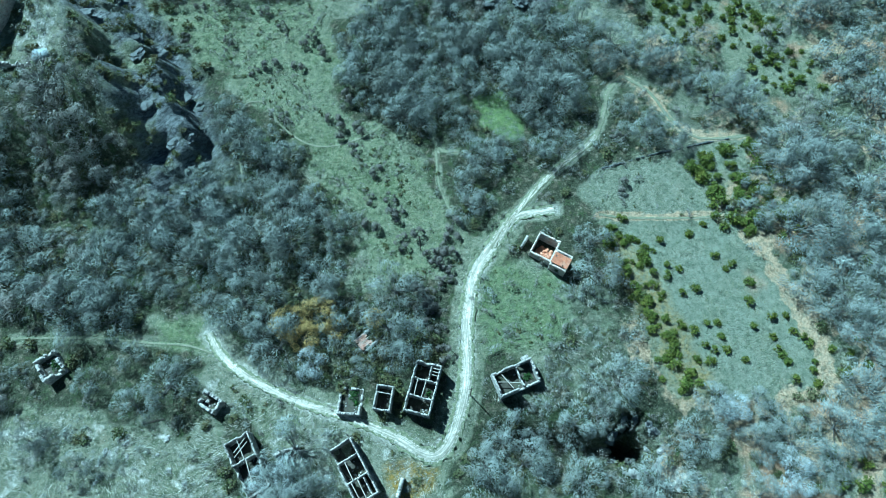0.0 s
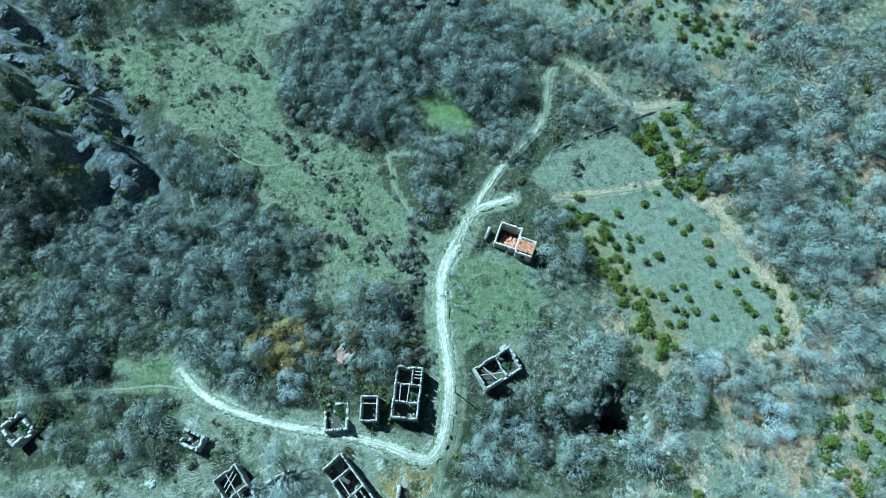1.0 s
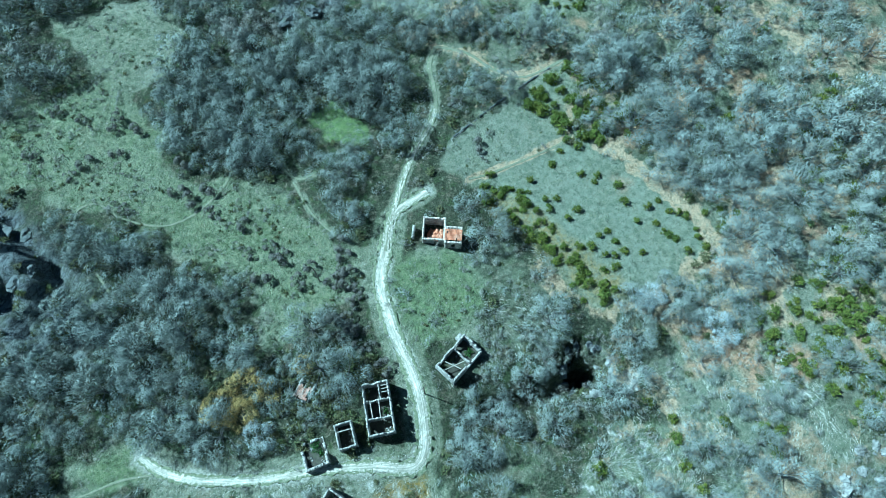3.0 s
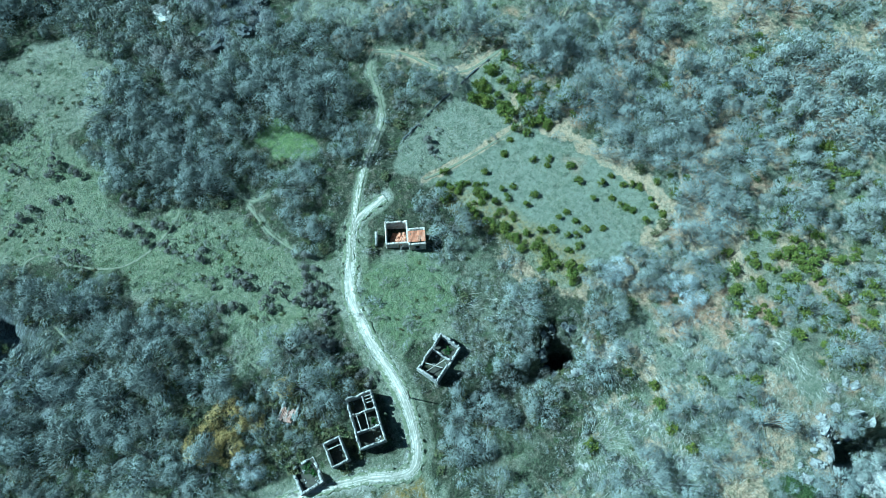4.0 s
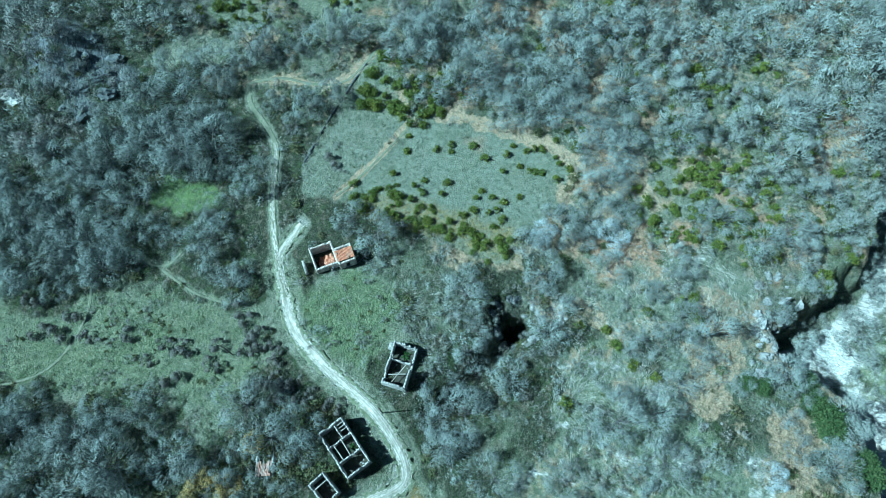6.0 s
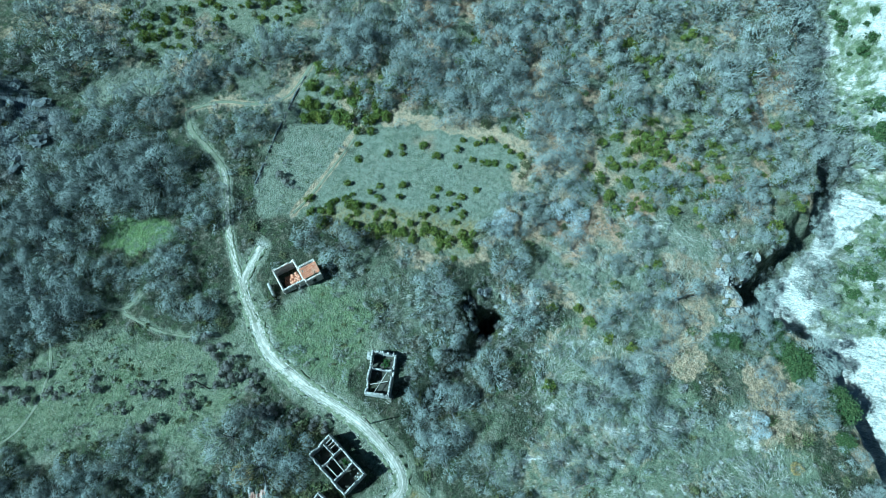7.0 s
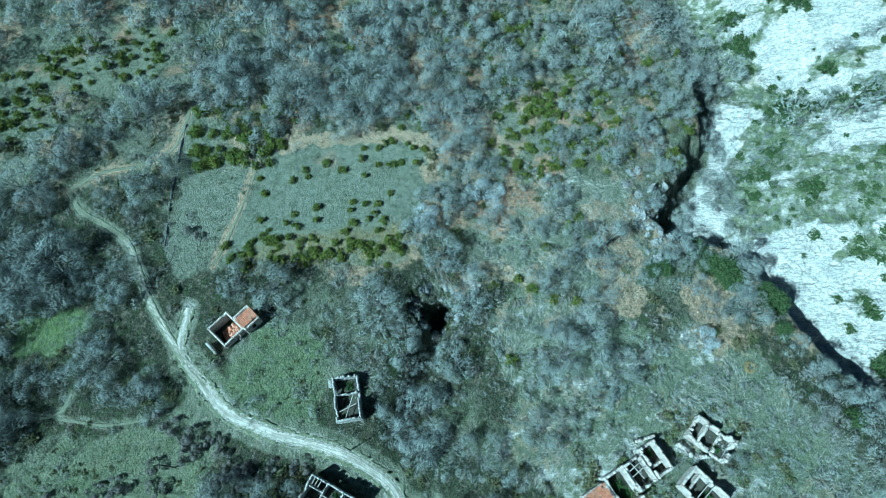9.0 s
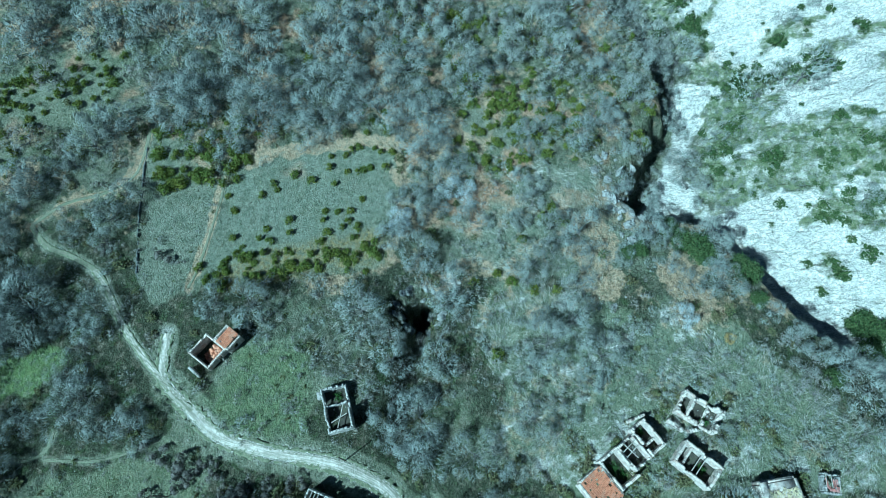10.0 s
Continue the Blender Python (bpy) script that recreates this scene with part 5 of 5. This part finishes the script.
BRIAR = [(-32, 36), (-20, 37), (-6, 33), (-1, 26), (-2, 14.5), (-10, 15), (-20, 20), (-30, 26)]
BRIAR_EAST = [(4, -18), (14, -22), (22, -30), (28, -48), (14, -70), (2, -70), (2, -40)]
BRAMBLES = [needle_bush(260 + k, 1.2, 2.2, 13, 11, 0.16) for k in range(3)]
x, y, rng = scatter(330, 1.7, lambda x, y: np.clip(0.9 * blot(BRIAR, x, y) + 0.34 * blot(BRIAR_EAST, x, y) + 0.08 * blot(STONY, x, y) + 0.14 * step(-50, -58, x) * step(30, 45, y) + 0.25 * step(50, 58, y) * step(9, 5, np.abs(past_cliff(x, y) - 2)) + 0.10 * woods(x, y), 0, 1)
                    * step(0.34, 0.5, fractal(x, y, 5, 160, 3)) * (from_line(ROAD, x, y) > 2.2) * clear_of_houses(x, y, -1.6) * (1 - step(-2, 0, past_rim(x, y))))
forest("brambles", BRAMBLES, (BARK, BRAMBLE), x, y, rng.uniform(0.6, 1.2, len(x)), "olive green bramble thicket round the ruins", "brambles", 331)

x, y, rng = scatter(335, 1.7, lambda x, y: (0.35 + 0.6 * step(0.36, 0.50, fractal(x, y, 6, 165, 3))) * step(3, 7, past_rim(x, y)) * (0.6 * step(0.48, 0.58, slope_green(x, y)) + 0.55 * blot(SLOPE_SCRUB, x, y, 3.0, 8.0, 22)))
forest("slope_thicket", SHRUBS, (BARK, TWIG), x, y, rng.uniform(0.4, 1.2, len(x)), "grey leafless scrub on the white slope", "undergrowth", 336)

PINES = [needle_bush(270 + k, 4.2, 4.6, 70, 34, 0.15) for k in range(2)]
pinery = Nursery([plant_model("pine_tree", p, PINE, "green spreading pine at the edge of the gorge", "tree") for p in PINES], "pines on the gorge rim")
for px, py, s in ((55.5, -43.0, 1.0), (54.8, -45.8, 1.1), (52.8, -47.8, 1.0), (52.5, -34.3, 0.7), (51.5, -31.9, 0.7), (50.4, -56.5, 1.0), (52.2, -54.8, 0.8), (44.6, -58.0, 0.7),
                  (45.8, -84.1, 1.3), (44.5, -86.9, 1.2), (40.0, -86.8, 1.2), (30.0, -70.0, 0.8), (58.5, -40.5, 0.9)):
    pinery.put(px, py, s, rng)

DENSE_SHRUBS = [bare_shrub(240 + k, 2.2, 2.6 + 0.4 * (k % 2), 640, 0.060) for k in range(3)]
meadow_shrubs = Nursery([plant_model("bare_shrub", s, DARK_BRUSH, "leafless dark brown shrub standing in the meadow", "bush") for s in DENSE_SHRUBS], "shrubs in the meadow")
SHRUB_PLACES = [(-14.3, 66.4), (-14.8, 53.8), (-9.6, 57.0), (-8.5, 49.6), (-5.2, 51.7), (-11.3, 59.7), (-15.6, 59.8), (-44.2, 93.2), (-33.7, 95.1), (-24.9, 80.1), (-18.3, 77.8),
                (-23.4, 77.1), (-38.7, 106.3), (-50.6, 102.1), (-19.9, 72.6), (-31.6, 103.0), (-59.6, 112.7), (-61.8, 103.3), (-10.6, 55.6), (-2.8, 46.6), (-43.3, 110.7), (-28.0, 98.9),
                (38.5, 62.7), (38.7, 75.3), (-32.8, 100.5), (-21.2, 86.1), (-40.4, 94.7), (-35.9, 80.9)]
HEDGE = [(2.0, 54.1), (1.7, 50.5), (1.4, 47.0), (0.6, 43.9), (-0.9, 40.6), (-2.6, 38.4), (-3.1, 35.3), (-4.8, 38.7), (-3.4, 32.1), (-0.7, 31.3), (0.0, 26.6), (0.2, 48.6),
         (-0.3, 46.2), (0.9, 41.9), (-2.0, 36.7), (-4.4, 36.0)]
for px, py in HEDGE:
    meadow_shrubs.put(px, py, rng.uniform(0.8, 1.35), rng)
for px, py in SHRUB_PLACES:
    meadow_shrubs.put(px, py, rng.uniform(0.85, 1.35), rng)

pale = Nursery([plant_model("pale_tree", bare_tree(290, 4.6, 6.4, 3000, 26, 0.024, 0.17), PALE_TWIG, "pale silvery leafless tree with a dense crown", "tree")], "pale trees")
for px, py, s in ((-25.6, 24.6, 1.0), (-27.5, 4.6, 1.15), (-31.8, 3.6, 0.9), (61.1, 4.6, 1.35), (53.0, 15.2, 1.1), (39.2, -42.8, 0.8)):
    pale.put(px, py, s, rng)
gnarled = Nursery([plant_model("dark_tree", bare_tree(292, 5.5, 7.5, 420, 18, 0.030, 0.22), DARK_TWIG, "dark leafless tree with spreading black branches", "tree")], "dark trees")
# The six after the first two are added to darken the shaded gully.
for px, py, s in ((-50.5, 79.5, 1.0), (-53.0, 84.5, 0.8), (10.0, 8.6, 0.7), (15.0, 9.6, 0.8), (19.5, 8.8, 0.7), (23.5, 10.2, 0.75), (27.0, 8.4, 0.6), (6.5, 6.0, 0.6)):
    gnarled.put(px, py, s, rng)
budding = Nursery([plant_model("budding_tree", bare_tree(291, 4.6, 6.0, 2200, 20, 0.036, 0.18), OCHRE_TWIG, "ochre budding broadleaf tree", "tree")], "budding trees")
for px, py, s in ((-30.0, 32.4, 1.25), (-24.5, 33.8, 1.35), (-27.0, 29.4, 1.1), (-21.0, 31.5, 0.8), (-13.5, 33.5, 0.7), (35.8, -51.6, 0.4)):
    budding.put(px, py, s, rng)


# ---- rocks, stones and grass ----
def crag(seed, detail=3):
    """A jagged weathered rock of unit size."""
    bm = bmesh.new()
    bmesh.ops.create_icosphere(bm, subdivisions=detail, radius=1.0)
    shift = Vector((seed * 3.1, seed * 1.7, 0))
    for v in bm.verts:
        p = v.co.copy()
        q = noise.noise(p * 1.1 + shift) * 0.45 + noise.noise(p * 2.6 + shift) * 0.25 + noise.noise(p * 6.0 + shift) * 0.10
        v.co = p * (0.85 + q)
        v.co.z = round(v.co.z * 3.5) / 3.5 * 0.45 + v.co.z * 0.55
    me = bpy.data.meshes.new("rock")
    bm.to_mesh(me)
    bm.free()
    return me


CRAGS = [crag(k) for k in range(5)]


def put_rock(name, x, y, size, squash, turn, k, material, label, group):
    me = ROCK_MESHES.setdefault((k, material.name), CRAGS[k].copy())
    if not me.materials:
        me.materials.append(material)
    ob = new(name, me)
    ob.matrix_world = pose(x, y, float(ground_z(x, y)) - 0.25 * size * squash, 0, 0, turn) @ Matrix.Diagonal((size, size * 0.75, size * squash, 1))
    return tagged(ob, label, "rock", group)


ROCK_MESHES = {}
GORGE_STONE = stone("grey_gorge_limestone", (0.08, 0.085, 0.08), (0.30, 0.30, 0.285), (0.05, 0.06, 0.045), 0.7, 0.95, 0.9)
rng = np.random.default_rng(400)
for k in range(18):
    u = rng.uniform(0.12, 1.0)
    i = min(int(u * 7) + 1, len(CLIFF) - 2)
    f = u * 7 % 1
    px = CLIFF[i][0] * (1 - f) + CLIFF[i + 1][0] * f + rng.uniform(-2, 8)
    py = CLIFF[i][1] * (1 - f) + CLIFF[i + 1][1] * f + rng.uniform(-3, 6)
    put_rock("rock_outcrop", px, py, rng.uniform(1.4, 2.8), rng.uniform(0.25, 0.42), rng.uniform(0, 360), k % 5, CLIFF_STONE, "jagged dark grey rock of the western face", "rocks of the west face")
for k in range(14):
    put_rock("rock_outcrop", 19 + rng.normal() * 5, 122 + rng.normal() * 6, rng.uniform(1.0, 2.6), rng.uniform(0.35, 0.6), rng.uniform(0, 360), k % 5, CLIFF_STONE, "dark grey rock on the northern knoll", "rocks on the knoll")
for k in range(40):
    px, py = [(66, -28), (71, -31), (60, -32), (63, -31)][k % 4]
    put_rock("boulder", px + rng.normal() * 3.0, py + rng.normal() * 2.5, rng.uniform(0.4, 1.5), rng.uniform(0.7, 1.5), rng.uniform(0, 360), k % 5, GORGE_STONE, "grey limestone boulder at the head of the gorge", "boulders at the gorge")
for k in range(26):
    px, py = [(43, 4), (68, -9), (-62, 9), (-48, 7), (33, -34)][k % 5]
    put_rock("boulder", px + rng.normal() * 4.0, py + rng.normal() * 3.0, rng.uniform(0.3, 0.8), rng.uniform(0.4, 0.7), rng.uniform(0, 360), k % 5, BOULDER, "pale limestone boulder lying in scrub", "boulders in the scrub")


for k in range(20):
    a = 2.4 * k
    put_rock("boulder", 35.2 + 4.2 * math.cos(a) + rng.normal() * 0.7, 9.4 + 5.2 * math.sin(a) + rng.normal() * 0.7, rng.uniform(0.5, 1.5), rng.uniform(0.5, 0.9), rng.uniform(0, 360), k % 5, GORGE_STONE, "grey limestone boulder at the head of the gully", "boulders at the gully")


def stones():
    """Small pale stones lying about the village and the meadow."""
    x, y, rng = scatter(410, 0.85, lambda x, y: np.clip(0.5 * blot(STONY, x, y) + 0.35 * blot(ROCKY_SW, x, y) + 0.25 * blot(SCRUB, x, y) + 0.07 * blot(MEADOW, x, y) + 0.5 * band(ROAD, x, y, 2.6, 9) + 0.06 * blot(LAWN, x, y), 0, 1),
                        (-90, -75), (75, 116))
    z = ground_z(x, y)
    pieces = []
    for i in range(len(x)):
        s = 0.03 + 0.09 * rng.random() ** 2
        v, f = block(-s, s, -s * 0.7, s * 0.8, -0.1, s * 0.8, rng, s * 0.35)
        pieces.append((v + np.array([x[i], y[i], z[i]]), f))
    v, f = joined(pieces)
    tagged(new("loose_stones", soup("loose_stones", v, f, (WALL_STONE,))), "small white limestone stones strewn on grass", "stones", kind="stuff")


def tufts():
    """Grass tufts over the meadows and clearings."""
    x, y, rng = scatter(420, 0.8, lambda x, y: 0.75 * np.clip(blot(MEADOW, x, y) + blot(FIELD, x, y) * 0.6 + blot(NORTH_FIELD, x, y) * 0.6 + blot(LAWN, x, y) + blot(STONY, x, y) * 0.5 + blot(SCRUB, x, y) * 0.8
                        + blot(ROCKY_SW, x, y) * 0.6 + blot(NW_GRASS, x, y) * 0.5, 0, 1) * step(0.35, 0.6, fractal(x, y, 4, 150, 3)) * clear_of_houses(x, y), (-90, -78), (100, 118))
    n = 7
    s = np.repeat(rng.uniform(0.12, 0.34, len(x)), n)[:, None]
    p = np.repeat(np.stack([x, y, ground_z(x, y) - 0.02], 1), n, 0) + rng.normal(size=(len(x) * n, 3)) * np.array([0.6, 0.6, 0]) * s
    v, f = slivers(p, p + (facing(rng, len(p), 0.3, 1.0) * s * 1.3), s[:, 0] * 0.20, rng)
    tagged(new("grass_tufts", soup("grass_tufts", v, f, (BLADE,))), "tufts of dry and green grass", "grass", kind="stuff")


def dry_stalks():
    """Long pale stalks, laid flat by the wind in streaks."""
    x, y, rng = scatter(430, 1.05, lambda x, y: np.clip(0.8 * blot(SCRUB, x, y) + 0.7 * blot(ROCKY_SW, x, y) + 0.3 * blot(STONY, x, y) + 0.4 * blot(ROUGH, x, y) + 0.4 * blot(EAST_SCRUB, x, y), 0, 1)
                        * step(0.42, 0.58, fractal(x, y, 7, 170, 3)) * clear_of_houses(x, y, -0.5), (-90, -80), (80, 45))
    n = 12
    lie = np.repeat(6.0 * fractal(x, y, 14, 171, 2), n) + rng.normal(size=len(x) * n) * 0.35
    p = np.repeat(np.stack([x, y, ground_z(x, y) + 0.08], 1), n, 0) + rng.normal(size=(len(x) * n, 3)) * np.array([0.45, 0.45, 0.03])
    d = np.stack([np.cos(lie), np.sin(lie), rng.uniform(0.0, 0.35, len(lie))], 1) * rng.uniform(0.5, 1.8, len(lie))[:, None]
    v, f = slivers(p, p + d, 0.028, rng)
    tagged(new("dry_stalks", soup("dry_stalks", v, f, (STRAW,))), "pale dry stalks flattened on the slope", "dry grass", kind="stuff")


stones()
tufts()
dry_stalks()


# ---- the farm on top of the western rocks ----
def hill_building():
    rng = np.random.default_rng(60)
    place = (-97.4, 99.7)
    g = float(ground_z(*place))
    house = thing("whitewashed_building", (*place, g), 74, "long whitewashed building on top of the rocks", "building")
    for a, b in (((-7, 4), (7, 4)), ((7, -4), (-7, -4)), ((7, 3.7), (7, -3.7)), ((-7, -3.7), (-7, 3.7))):
        part("wall", masonry(a, b, 0.5, 4.2, 4.2, rng, 0.02), WARM_WALL, house)
    v = np.array([(-7.5, -4.6, 4.1), (7.5, -4.6, 4.1), (7.5, 0, 5.6), (-7.5, 0, 5.6), (-7.5, 4.6, 4.1), (7.5, 4.6, 4.1), (-7.5, -4.6, 4.3), (7.5, -4.6, 4.3), (7.5, 0, 5.8), (-7.5, 0, 5.8), (-7.5, 4.6, 4.3), (7.5, 4.6, 4.3)])
    f = np.array([(6, 7, 8), (6, 8, 9), (9, 8, 11), (9, 11, 10), (0, 2, 1), (0, 3, 2), (3, 5, 2), (3, 4, 5), (0, 1, 7), (0, 7, 6), (4, 11, 5), (4, 10, 11)])
    part("roof", (v, f), LIMEWASH, house, "pale sheet roof")
    yard = thing("concrete_slab", (-83.8, 86.7, float(ground_z(-83.8, 86.7))), 6, "pale concrete slab on the rocks", "slab")
    part("slab", block(-1.8, 1.8, -1.2, 1.2, -2.5, 0.6, rng, 0.05), SLAB, yard)
    wall_piece("stone_wall", (-93.2, 85.0), (-85.6, 84.8), 0.5, 1.1, 61, "low dry stone wall on top of the rocks", WALL_STONE)


SLAB = stone("dull_bluish_concrete", (0.16, 0.19, 0.20), (0.28, 0.32, 0.33), (0.12, 0.14, 0.14), 0.8, 0.9, 0.1)
LIMEWASH = stone("limewashed_surface", (0.50, 0.52, 0.53), (0.72, 0.73, 0.73), (0.36, 0.38, 0.38), 1.5, 0.8, 0.1)
hill_building()


def fallen_log(a, b, radius, label):
    a, b = np.array((*a, ground_z(*a) + 0.15)), np.array((*b, ground_z(*b) + 0.25))
    mid = (a + b) / 2
    log = thing("fallen_log", tuple(mid), 0, label, "log")
    part("trunk", rod(a - mid, b - mid, radius, radius * 0.6, 7), DARK_WOOD, log)
    for k, u in enumerate((0.45, 0.6, 0.8)):
        p = (a + (b - a) * u) - mid
        part("branch", rod(p, p + np.array([0.5 * (-1) ** k, 0.5, 0.35]), radius * 0.4, 0.02, 4), DARK_WOOD, log)


fallen_log((13.0, -18.2), (17.0, -22.0), 0.14, "dark fallen tree trunk lying in the grass")
fallen_log((-55.5, 13.8), (-51.5, 14.6), 0.13, "fallen tree trunk on the stony slope")
